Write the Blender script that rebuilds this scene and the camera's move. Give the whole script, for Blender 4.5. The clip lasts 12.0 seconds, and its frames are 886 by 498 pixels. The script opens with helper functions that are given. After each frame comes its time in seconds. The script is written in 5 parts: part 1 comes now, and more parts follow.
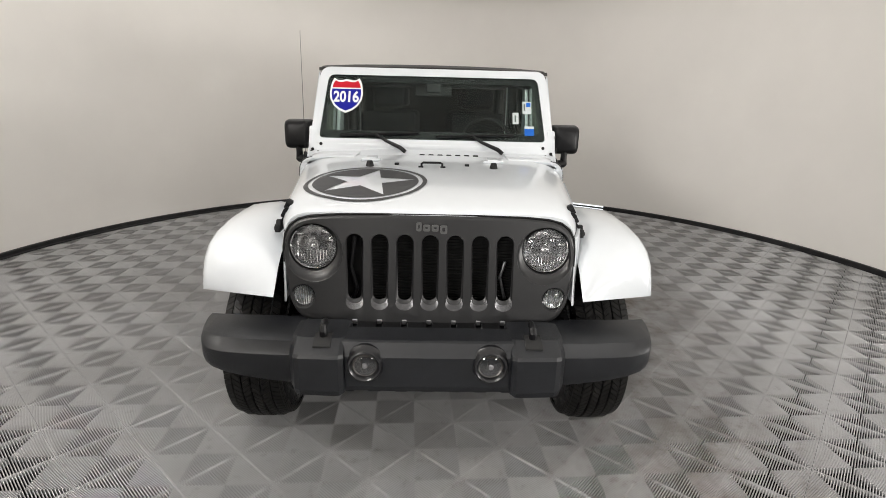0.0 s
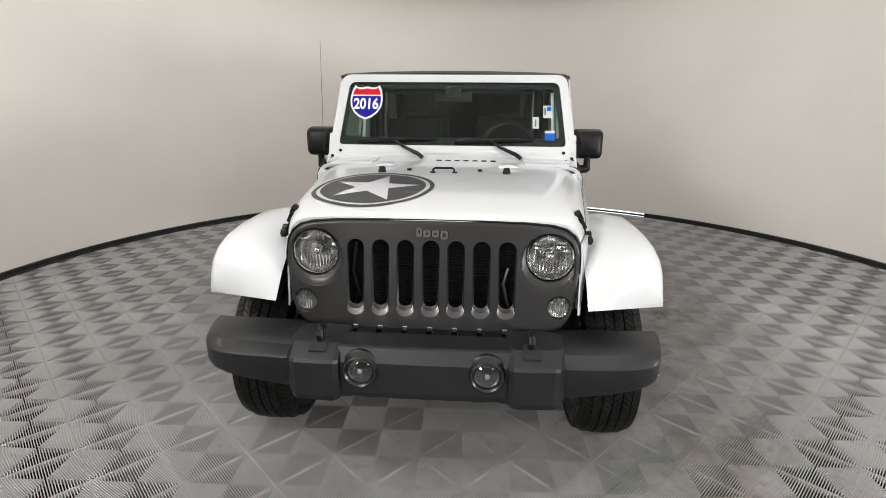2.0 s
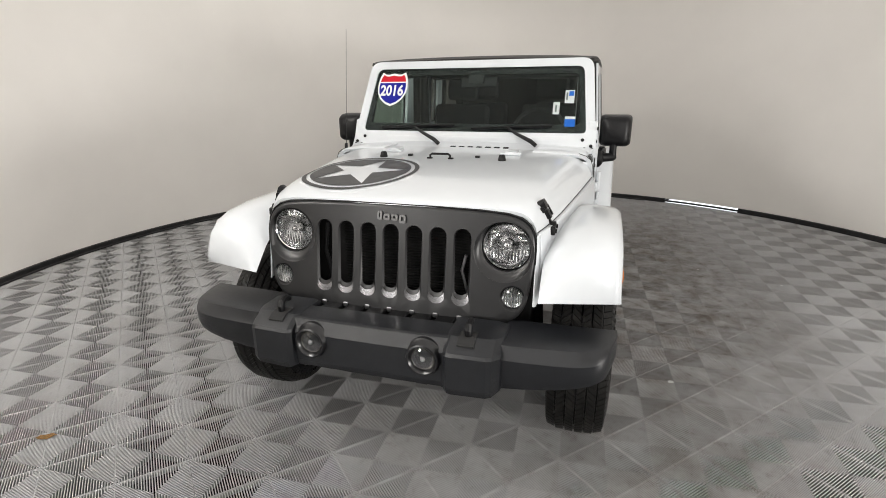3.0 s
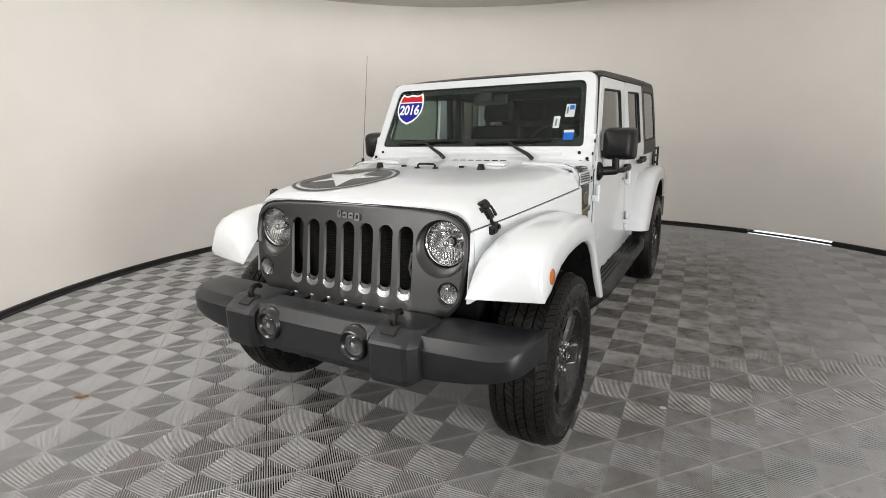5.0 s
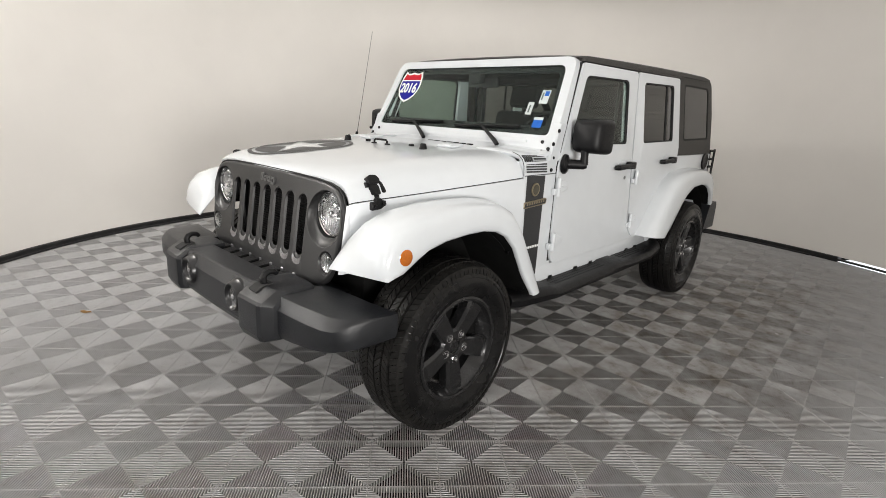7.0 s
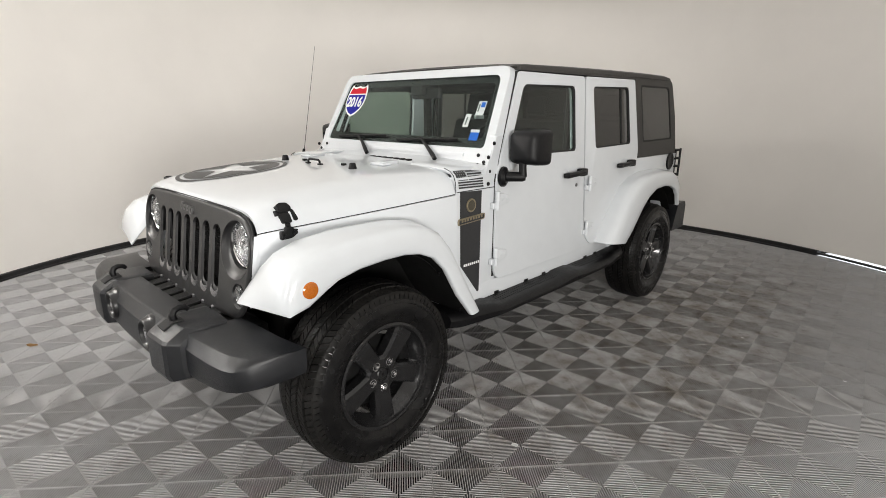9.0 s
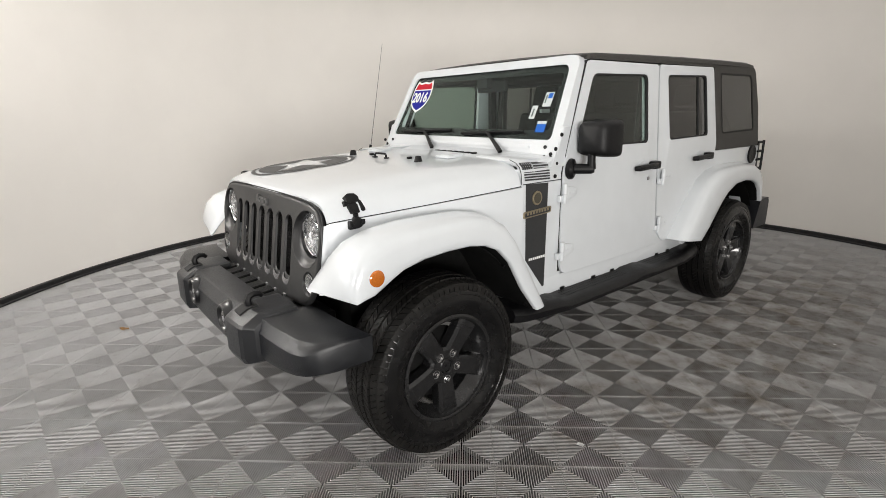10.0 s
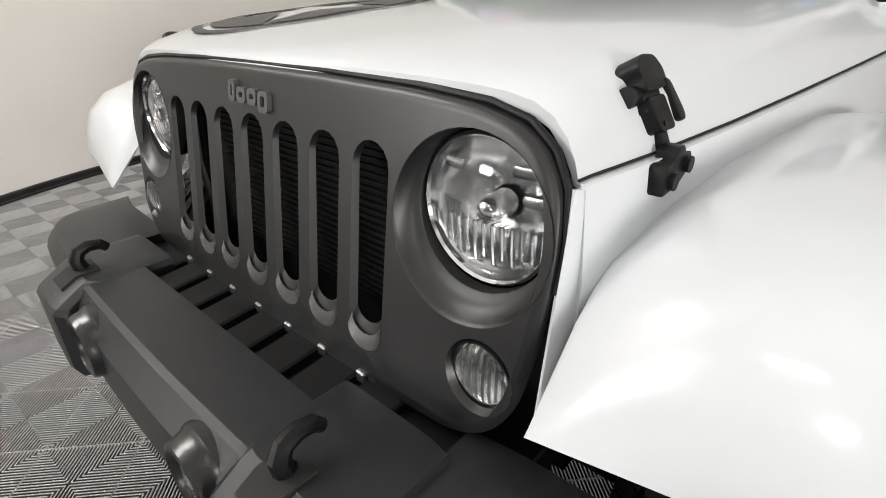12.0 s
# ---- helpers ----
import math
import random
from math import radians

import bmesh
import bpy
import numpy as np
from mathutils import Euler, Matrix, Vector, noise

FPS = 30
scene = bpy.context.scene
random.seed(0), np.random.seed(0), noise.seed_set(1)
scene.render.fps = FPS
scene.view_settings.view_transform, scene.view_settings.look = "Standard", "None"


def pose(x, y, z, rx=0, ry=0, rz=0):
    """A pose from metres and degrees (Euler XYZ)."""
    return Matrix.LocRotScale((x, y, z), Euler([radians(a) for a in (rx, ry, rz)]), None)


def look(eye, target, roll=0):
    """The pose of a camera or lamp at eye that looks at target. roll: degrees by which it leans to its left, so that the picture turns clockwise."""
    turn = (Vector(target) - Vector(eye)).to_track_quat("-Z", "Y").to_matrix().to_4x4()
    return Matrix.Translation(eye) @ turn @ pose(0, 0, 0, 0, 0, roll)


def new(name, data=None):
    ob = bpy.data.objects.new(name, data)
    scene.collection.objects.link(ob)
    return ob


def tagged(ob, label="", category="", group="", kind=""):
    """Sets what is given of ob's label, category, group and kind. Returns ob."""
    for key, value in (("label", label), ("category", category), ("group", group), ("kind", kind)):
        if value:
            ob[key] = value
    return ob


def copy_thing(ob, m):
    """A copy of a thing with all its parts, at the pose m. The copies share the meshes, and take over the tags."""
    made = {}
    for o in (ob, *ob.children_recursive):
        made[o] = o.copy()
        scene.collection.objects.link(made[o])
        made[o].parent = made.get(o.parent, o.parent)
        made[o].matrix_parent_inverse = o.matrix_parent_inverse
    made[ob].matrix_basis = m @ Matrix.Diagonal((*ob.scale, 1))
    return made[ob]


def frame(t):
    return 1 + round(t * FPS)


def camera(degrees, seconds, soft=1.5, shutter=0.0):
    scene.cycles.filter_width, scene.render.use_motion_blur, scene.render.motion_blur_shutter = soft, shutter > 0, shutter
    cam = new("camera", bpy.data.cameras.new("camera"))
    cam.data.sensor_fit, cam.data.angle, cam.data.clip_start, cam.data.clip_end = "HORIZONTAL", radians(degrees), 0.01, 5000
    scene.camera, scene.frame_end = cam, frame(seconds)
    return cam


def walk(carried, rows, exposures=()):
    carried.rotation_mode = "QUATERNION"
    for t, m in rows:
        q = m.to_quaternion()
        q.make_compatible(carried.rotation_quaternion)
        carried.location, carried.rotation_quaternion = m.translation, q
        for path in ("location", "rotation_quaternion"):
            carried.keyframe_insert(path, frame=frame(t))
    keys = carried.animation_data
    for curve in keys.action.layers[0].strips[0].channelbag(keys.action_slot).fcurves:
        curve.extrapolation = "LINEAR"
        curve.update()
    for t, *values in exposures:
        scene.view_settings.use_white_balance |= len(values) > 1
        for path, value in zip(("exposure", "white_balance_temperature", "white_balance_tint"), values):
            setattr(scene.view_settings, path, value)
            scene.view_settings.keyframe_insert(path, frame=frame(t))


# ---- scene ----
cam = camera(82.3, 12.0, soft=0.9)
PATH = [
    (0, (0.006, -2.420, 1.591), (0.051, -0.504, 1.019), 1.4),
    (0.5, (0.027, -2.455, 1.598), (-0.005, -0.540, 1.025), 0.6),
    (1, (0.016, -2.439, 1.591), (-0.032, -0.520, 1.030), -0.0),
    (1.5, (0.033, -2.435, 1.594), (-0.028, -0.520, 1.021), -0.6),
    (2, (0.194, -2.387, 1.580), (0.054, -0.468, 1.032), 0.4),
    (2.5, (0.583, -2.397, 1.590), (0.193, -0.509, 1.056), -0.0),
    (3, (0.816, -2.309, 1.579), (0.251, -0.485, 0.983), -0.4),
    (3.2, (0.832, -2.283, 1.569), (0.225, -0.478, 0.956), 0.0),
    (4.8, (1.408, -2.222, 1.425), (0.470, -0.524, 0.937), -1.6),
    (5, (1.486, -2.170, 1.448), (0.527, -0.477, 0.987), -1.3),
    (5.5, (1.700, -2.070, 1.456), (0.665, -0.422, 0.996), -0.6),
    (6, (1.935, -1.967, 1.459), (0.761, -0.425, 0.965), -0.4),
    (6.5, (2.072, -1.759, 1.456), (0.827, -0.287, 0.925), 1.2),
    (7, (2.275, -1.605, 1.427), (0.963, -0.188, 0.906), 3.0),
    (7.2, (2.320, -1.549, 1.448), (0.988, -0.144, 0.945), 3.4),
    (8.8, (2.418, -1.292, 1.500), (1.116, 0.134, 0.976), 0.5),
    (9, (2.460, -1.287, 1.514), (1.138, 0.121, 0.995), 0.5),
    (9.5, (2.476, -1.271, 1.484), (1.097, 0.086, 0.980), -0.4),
    (10, (2.445, -1.295, 1.473), (0.958, -0.062, 0.956), -0.7),
    (10.5, (2.143, -1.294, 1.383), (0.527, -0.295, 0.759), -2.5),
    (11, (1.777, -1.297, 1.360), (0.151, -0.389, 0.633), -6.6),
    (11.5, (1.296, -1.055, 1.351), (-0.218, -0.043, 0.523), -6.1),
    (11.8, (1.010, -0.922, 1.279), (-0.376, 0.244, 0.433), -3.1),
    (12, (0.839, -0.841, 1.213), (-0.381, 0.482, 0.341), -1.1),
]
walk(cam, [(t, look(eye, target, roll)) for t, eye, target, roll in PATH], [(0.0, 0.12), (6.0, 0.11), (10.0, 0.09), (11.0, 0.06), (11.5, 0.02), (12.0, -0.02)])

# ---- light ----
world = bpy.data.worlds.new("world")
world.use_nodes = True
world.node_tree.nodes["Background"].inputs[0].default_value = (0.9, 0.93, 1.0, 1)
world.node_tree.nodes["Background"].inputs[1].default_value = 0.0
scene.world = world


def area(name, eye, target, power, sx, sy, colour=(1, 0.97, 0.93), shape="RECTANGLE"):
    lamp = bpy.data.lights.new(name, "AREA")
    lamp.shape, lamp.size, lamp.size_y, lamp.energy, lamp.color = shape, sx, sy, power, colour
    ob = new(name, lamp)
    ob.matrix_world = look(eye, target)
    return ob


CX, CY, RAD, TOP = 0.156, 1.559, 4.366, 3.22      # round booth: centre, radius, height
area("overhead_light", (CX, CY, TOP - 0.06), (CX, CY, 0), 94, 8.2, 8.2, shape="DISK")
area("ceiling_panel_light", (-2.2, -2.1, TOP - 0.08), (-2.1, -1.6, 0), 138, 1.2, 0.6)
area("ceiling_panel_light", (1.1, -3.6, TOP - 0.08), (0.9, -2.4, 0), 12, 1.2, 0.6)
area("unseen_softbox_light", (-3.1, -6.3, 2.2), (0, 2, 1.5), 235, 1.3, 0.8)
area("unseen_softbox_light", (3.2, -6.3, 2.0), (0, 2, 1.5), 80, 1.3, 0.8)
# unseen side lamp, added to brighten the doors and left flank
area("unseen_softbox_light", (6.5, -2.6, 1.1), (0, 2, 1.2), 300, 1.8, 1.2)


# ---- materials ----
def material(name, colour, rough=0.5, metal=0.0, coat=0.0, spec=0.5, grain=0.0, size=40.0, bump=0.0, bsize=300.0, tint=None, tint_size=2.0,
             tint_amount=0.0, rough_var=0.0, coat_rough=0.03, alpha=None, glass=0.0, ior=1.45, random_amount=0.0):
    m = bpy.data.materials.new(name)
    m.use_nodes = True
    nt = m.node_tree
    n, l = nt.nodes, nt.links
    b = n["Principled BSDF"]
    b.inputs["Base Color"].default_value = (*colour, 1)
    b.inputs["Roughness"].default_value = rough
    b.inputs["Metallic"].default_value = metal
    b.inputs["Coat Weight"].default_value = coat
    b.inputs["Coat Roughness"].default_value = coat_rough
    b.inputs["Specular IOR Level"].default_value = spec
    b.inputs["IOR"].default_value = ior
    b.inputs["Transmission Weight"].default_value = glass
    tc = n.new("ShaderNodeTexCoord")
    src = None

    def tex(scale, detail=4.0, r=0.55):
        t = n.new("ShaderNodeTexNoise")
        t.inputs["Scale"].default_value, t.inputs["Detail"].default_value, t.inputs["Roughness"].default_value = scale, detail, r
        l.new(tc.outputs["Object"], t.inputs["Vector"])
        return t

    def mix(fac, a, c, kind="MIX"):
        x = n.new("ShaderNodeMix")
        x.data_type, x.blend_type = "RGBA", kind
        for sock, v in ((x.inputs[0], fac), (x.inputs[6], a), (x.inputs[7], c)):
            if isinstance(v, bpy.types.NodeSocket):
                l.new(v, sock)
            elif isinstance(v, tuple):
                sock.default_value = (*v, 1)
            else:
                sock.default_value = v
        return x.outputs[2]

    def ramp(sock, lo, hi, a=0.0, c=1.0):
        x = n.new("ShaderNodeMapRange")
        l.new(sock, x.inputs[0])
        x.inputs[1].default_value, x.inputs[2].default_value, x.inputs[3].default_value, x.inputs[4].default_value = lo, hi, a, c
        return x.outputs[0]

    out = tuple(colour)
    if grain:
        out = mix(ramp(tex(size).outputs["Fac"], 0.35, 0.65), tuple(c * (1 - grain) for c in colour), tuple(min(1, c * (1 + grain)) for c in colour))
    if tint:
        f = ramp(tex(tint_size, 5.0, 0.65).outputs["Fac"], 0.48, 0.75, 0, tint_amount)
        out = mix(f, out, tint)
    if random_amount:
        oi = n.new("ShaderNodeObjectInfo")
        hs = n.new("ShaderNodeHueSaturation")
        l.new(ramp(oi.outputs["Random"], 0, 1, 1 - random_amount, 1 + random_amount), hs.inputs["Value"])
        if isinstance(out, tuple):
            hs.inputs["Color"].default_value = (*out, 1)
        else:
            l.new(out, hs.inputs["Color"])
        out = hs.outputs[0]
    if not isinstance(out, tuple):
        l.new(out, b.inputs["Base Color"])
    if rough_var:
        l.new(ramp(tex(size * 0.4).outputs["Fac"], 0.3, 0.7, max(0.02, rough - rough_var), rough + rough_var), b.inputs["Roughness"])
    if bump:
        bp = n.new("ShaderNodeBump")
        bp.inputs["Strength"].default_value, bp.inputs["Distance"].default_value = bump, 0.002
        l.new(tex(bsize, 3.0).outputs["Fac"], bp.inputs["Height"])
        l.new(bp.outputs[0], b.inputs["Normal"])
    return m


PAINT = material("white_car_paint", (0.592, 0.618, 0.643), 0.28, coat=0.7, coat_rough=0.10, grain=0.012, size=9, bump=0.012, bsize=5)
JAMB = material("black_door_gap", (0.012, 0.012, 0.012), 0.8)
PLASTIC = material("black_textured_plastic", (0.005, 0.005, 0.0056), 0.40, spec=0.28, grain=0.18, size=60, bump=0.25, bsize=900, rough_var=0.07)
BUMPER = material("black_bumper_plastic", (0.0080, 0.0088, 0.0108), 0.38, spec=0.56, grain=0.15, size=25, bump=0.22, bsize=1100, rough_var=0.02, tint=(0.010, 0.0104, 0.011), tint_size=5, tint_amount=0.3)
GRILLE = material("satin_charcoal_grille", (0.0115, 0.0115, 0.0122), 0.39, spec=0.58, grain=0.08, size=30, bump=0.08, bsize=900, rough_var=0.015)
GLOSS = material("gloss_black_bezel", (0.005, 0.005, 0.006), 0.30, spec=0.7)
HARDTOP = material("grained_black_hardtop", (0.030, 0.028, 0.026), 0.55, grain=0.15, size=30, bump=0.4, bsize=700)
RUBBER = material("tyre_rubber", (0.0032, 0.0032, 0.0035), 0.24, spec=0.42, grain=0.25, size=35, bump=0.25, bsize=260, rough_var=0.12, tint=(0.018, 0.017, 0.016), tint_size=9, tint_amount=0.35)
TREAD = material("tyre_tread_rubber", (0.0055, 0.0053, 0.0050), 0.46, spec=0.28, grain=0.3, size=50, bump=0.3, bsize=300, tint=(0.025, 0.023, 0.021), tint_size=14, tint_amount=0.5)
WHEEL = material("dark_grey_wheel_paint", (0.018, 0.018, 0.019), 0.26, metal=0.4, grain=0.1, size=30, coat=0.3, rough_var=0.05)
STEEL = material("chromed_steel", (0.75, 0.75, 0.76), 0.12, metal=1.0, grain=0.08, size=80)
DULL = material("dull_metal", (0.30, 0.30, 0.31), 0.4, metal=1.0, grain=0.2, size=60)
MIRROR = material("lamp_reflector", (0.78, 0.79, 0.80), 0.17, metal=1.0)
FROSTED = material("frosted_reflector", (0.45, 0.44, 0.42), 0.42, metal=0.8, grain=0.15, size=200)
DIM = material("dim_lamp_reflector", (0.11, 0.105, 0.098), 0.35, metal=0.8, grain=0.3, size=90)
ROOM = material("dull_grey_room_paint", (0.13, 0.127, 0.124), 0.8, grain=0.05, size=2)
CLEAR = material("clear_lens", (1, 1, 1), 0.02, glass=1.0, ior=1.40)
FLUTED = material("fluted_lens", (0.96, 0.97, 0.98), 0.08, glass=1.0, ior=1.40)
AMBER = material("amber_lens", (0.40, 0.105, 0.007), 0.12, coat=0.7, grain=0.12, size=160)
SCREEN = material("windscreen_glass", (0.68, 0.785, 0.735), 0.0, glass=1.0, ior=1.22)
GREEN = material("green_tinted_glass", (0.30, 0.375, 0.335), 0.0, glass=1.0, ior=1.4)
PRIVACY = material("privacy_glass", (0.20, 0.195, 0.19), 0.0, glass=1.0, ior=1.5)
FRIT = material("black_glass_band", (0.008, 0.008, 0.009), 0.08)
DARK = material("black_underbody", (0.0040, 0.0040, 0.0040), 0.75, spec=0.2, grain=0.4, size=20, bump=0.3, bsize=120)
TRIM = material("dark_interior_trim", (0.011, 0.011, 0.012), 0.6, grain=0.15, size=90, bump=0.2, bsize=500)
CLOTH = material("dark_seat_cloth", (0.013, 0.013, 0.014), 0.9, grain=0.25, size=250, bump=0.4, bsize=900)
DECAL = material("dark_grey_decal", (0.027, 0.0275, 0.029), 0.42, grain=0.08, size=60)
DECAL_WHITE = material("white_decal", (0.74, 0.75, 0.75), 0.35, grain=0.03, size=60)
BRONZE = material("bronze_badge", (0.30, 0.255, 0.175), 0.38, metal=0.7, grain=0.15, size=120)
OLIVE = material("dark_olive_badge_face", (0.085, 0.078, 0.058), 0.45, metal=0.4, grain=0.12, size=150)
BADGE = material("dark_grey_badge", (0.11, 0.11, 0.11), 0.4, metal=0.6)
SILL = material("bright_satin_sill", (0.28, 0.28, 0.29), 0.24, metal=0.9, grain=0.1, size=60)
RED = material("red_sticker", (0.46, 0.010, 0.022), 0.55, spec=0.15, grain=0.05, size=60)
BLUE = material("blue_sticker", (0.008, 0.010, 0.24), 0.55, spec=0.15, grain=0.05, size=60)
SKY = material("light_blue_sticker", (0.012, 0.10, 0.42), 0.5, spec=0.2, grain=0.05, size=60)
PAPER_DIM = material("dull_paper", (0.48, 0.52, 0.52), 0.7, grain=0.1, size=90)
PAPER = material("white_paper", (0.78, 0.79, 0.78), 0.6, grain=0.04, size=90)
INK = material("grey_print", (0.10, 0.13, 0.12), 0.6)
LEAF = material("dry_leaf", (0.30, 0.17, 0.06), 0.8, grain=0.3, size=120)
WALL = material("warm_white_wall_vinyl", (0.83, 0.805, 0.77), 0.62, grain=0.018, size=1.3, bump=0.03, bsize=6, tint=(0.78, 0.75, 0.71), tint_size=0.5, tint_amount=0.25)
CEIL = material("grey_white_ceiling", (0.62, 0.60, 0.57), 0.8, grain=0.03, size=3)
BASE = material("black_rubber_baseboard", (0.014, 0.014, 0.015), 0.5, grain=0.3, size=14, bump=0.2, bsize=120)
TILE = material("grey_ribbed_floor_plastic", (0.43, 0.43, 0.435), 0.38, spec=0.30, bump=0.1, bsize=500, random_amount=0.05)


def soil_and_shade(m):
    """Brown dirt trodden into the tiles: a fine film all over, and two patches of wear by the car; the long one also
    paints in the car's shade.
    """
    n, l = m.node_tree.nodes, m.node_tree.links
    b, pos = n["Principled BSDF"], n.new("ShaderNodeNewGeometry")
    hs = next(x for x in n if x.bl_idname == "ShaderNodeHueSaturation")

    def noise(scale, lo, hi):
        t, r = n.new("ShaderNodeTexNoise"), n.new("ShaderNodeMapRange")
        t.inputs["Scale"].default_value, t.inputs["Detail"].default_value, t.inputs["Roughness"].default_value = scale, 6, 0.68
        l.new(pos.outputs["Position"], t.inputs["Vector"])
        l.new(t.outputs["Fac"], r.inputs[0])
        r.inputs[1].default_value, r.inputs[2].default_value = lo, hi
        return r.outputs[0]

    def patch(x, y, rx, ry):
        sub_, mul, ln, r = n.new("ShaderNodeVectorMath"), n.new("ShaderNodeVectorMath"), n.new("ShaderNodeVectorMath"), n.new("ShaderNodeMapRange")
        sub_.operation, mul.operation, ln.operation = "SUBTRACT", "MULTIPLY", "LENGTH"
        l.new(pos.outputs["Position"], sub_.inputs[0])
        sub_.inputs[1].default_value, mul.inputs[1].default_value = (x, y, 0), (1 / rx, 1 / ry, 0)
        l.new(sub_.outputs[0], mul.inputs[0])
        l.new(mul.outputs[0], ln.inputs[0])
        l.new(ln.outputs["Value"], r.inputs[0])
        r.inputs[1].default_value, r.inputs[2].default_value, r.inputs[3].default_value, r.inputs[4].default_value = 0.45, 1.25, 1, 0
        return r.outputs[0]

    def math_(op, a, c):
        x = n.new("ShaderNodeMath")
        x.operation, x.use_clamp = op, True
        for sock, v in zip(x.inputs, (a, c)):
            if isinstance(v, float):
                sock.default_value = v
            else:
                l.new(v, sock)
        return x.outputs[0]

    # second patch: brown smudges plus the car's shade painted along its left side
    wear_and_shade = math_("ADD", math_("MULTIPLY", patch(0.7, -1.0, 1.6, 1.0), 0.38), patch(1.3, 2.3, 1.0, 2.8))
    fac = math_("ADD", math_("MULTIPLY", math_("MULTIPLY", wear_and_shade, noise(7.0, 0.30, 0.62)), 0.70), math_("MULTIPLY", noise(1.1, 0.45, 0.75), 0.26))
    fac = math_("ADD", fac, math_("MULTIPLY", noise(14.0, 0.56, 0.74), 0.30))
    mx = n.new("ShaderNodeMix")
    mx.data_type = "RGBA"
    l.new(fac, mx.inputs[0])
    l.new(hs.outputs[0], mx.inputs[6])
    mx.inputs[7].default_value = (0.135, 0.112, 0.090, 1)
    l.new(mx.outputs[2], b.inputs["Base Color"])


soil_and_shade(TILE)
# coloured near black so the gaps between the ribs read as deep shade
SUBFLOOR = material("shade_black_subfloor", (0.004, 0.004, 0.0038), 0.9, grain=0.3, size=8)


# ---- mesh helpers ----
def link_mesh(name, bm, mat, parent=None, label="", sharp=32, flip=False):
    bmesh.ops.recalc_face_normals(bm, faces=bm.faces[:])
    me = bpy.data.meshes.new(name)
    bm.to_mesh(me)
    bm.free()
    me.materials.append(mat)
    me.polygons.foreach_set("use_smooth", [True] * len(me.polygons))
    me.set_sharp_from_angle(angle=radians(sharp))
    ob = new(name, me)
    ob.parent = parent
    if label:
        ob["label"] = label
    return ob


def part(name, bm, mat, parent, label="", sharp=32):
    return link_mesh(name, bm, mat, parent, label, sharp)


def empty(name, m, label, category, group=""):
    ob = new(name)
    ob.matrix_world = m
    ob.empty_display_size = 0.1
    return tagged(ob, label, category, group)


def add_loft(bm, sections, caps=True, ring=False):
    """Skin over rows of points; ring joins each row's last point to its first."""
    rows = [[bm.verts.new(p) for p in s] for s in sections]
    n = len(rows[0])
    for a, b in zip(rows, rows[1:]):
        for i in range(n if ring else n - 1):
            j = (i + 1) % n
            bm.faces.new((a[i], a[j], b[j], b[i]))
    if caps and ring:
        bm.faces.new(rows[0])
        bm.faces.new(rows[-1][::-1])
    return bm


def loft(sections, caps=True, ring=False):
    return add_loft(bmesh.new(), sections, caps, ring)


def shell(sections, thick):
    """An open skin over rows of points, thickened inwards along its normals."""
    bm = loft(sections, False, False)
    bmesh.ops.recalc_face_normals(bm, faces=bm.faces[:])
    bmesh.ops.solidify(bm, geom=bm.faces[:], thickness=thick)
    return bm


def soften(bm, width, segments=2, angle=30):
    edges = [e for e in bm.edges if len(e.link_faces) == 2 and e.calc_face_angle(0) > radians(angle)]
    if edges and width:
        bmesh.ops.bevel(bm, geom=edges, offset=width, segments=segments, profile=0.6, affect="EDGES", clamp_overlap=True)
    return bm


def put(axis, u, v, d):
    """A point from two coordinates in a plane and the depth along its axis: x: (y, z); y: (x, z); z: (x, y)."""
    return {"x": (d, u, v), "y": (u, d, v), "z": (u, v, d)}[axis]


def prism(points, axis, d0, d1, bevel=0.0, segments=2):
    bm = bmesh.new()
    a = [bm.verts.new(put(axis, u, v, d0)) for u, v in points]
    b = [bm.verts.new(put(axis, u, v, d1)) for u, v in points]
    n = len(points)
    bm.faces.new(a)
    bm.faces.new(b[::-1])
    for i in range(n):
        j = (i + 1) % n
        bm.faces.new((a[i], a[j], b[j], b[i]))
    bmesh.ops.recalc_face_normals(bm, faces=bm.faces[:])
    return soften(bm, bevel, segments)


def block(x0, x1, y0, y1, z0, z1, bevel=0.0, segments=2):
    return prism([(x0, y0), (x1, y0), (x1, y1), (x0, y1)], "z", z0, z1, bevel, segments)


def rounded(points, radius, steps=4):
    """A polygon with its corners rounded; radius may be a list, one for each corner."""
    out, n = [], len(points)
    for i, p in enumerate(points):
        r = radius[i] if isinstance(radius, (list, tuple)) else radius
        p = Vector(p)
        a, b = Vector(points[i - 1]) - p, Vector(points[(i + 1) % n]) - p
        d = min(r, a.length * 0.49, b.length * 0.49)
        if d < 1e-4:
            out.append(tuple(p))
            continue
        s, e = p + a.normalized() * d, p + b.normalized() * d
        for k in range(steps + 1):
            t = k / steps
            out.append(tuple(s * (1 - t) ** 2 + p * 2 * t * (1 - t) + e * t * t))
    return out


def circle(cu, cv, ru, rv=None, n=32, start=0.0):
    rv = rv or ru
    return [(cu + ru * math.cos(start + 2 * math.pi * k / n), cv + rv * math.sin(start + 2 * math.pi * k / n)) for k in range(n)]


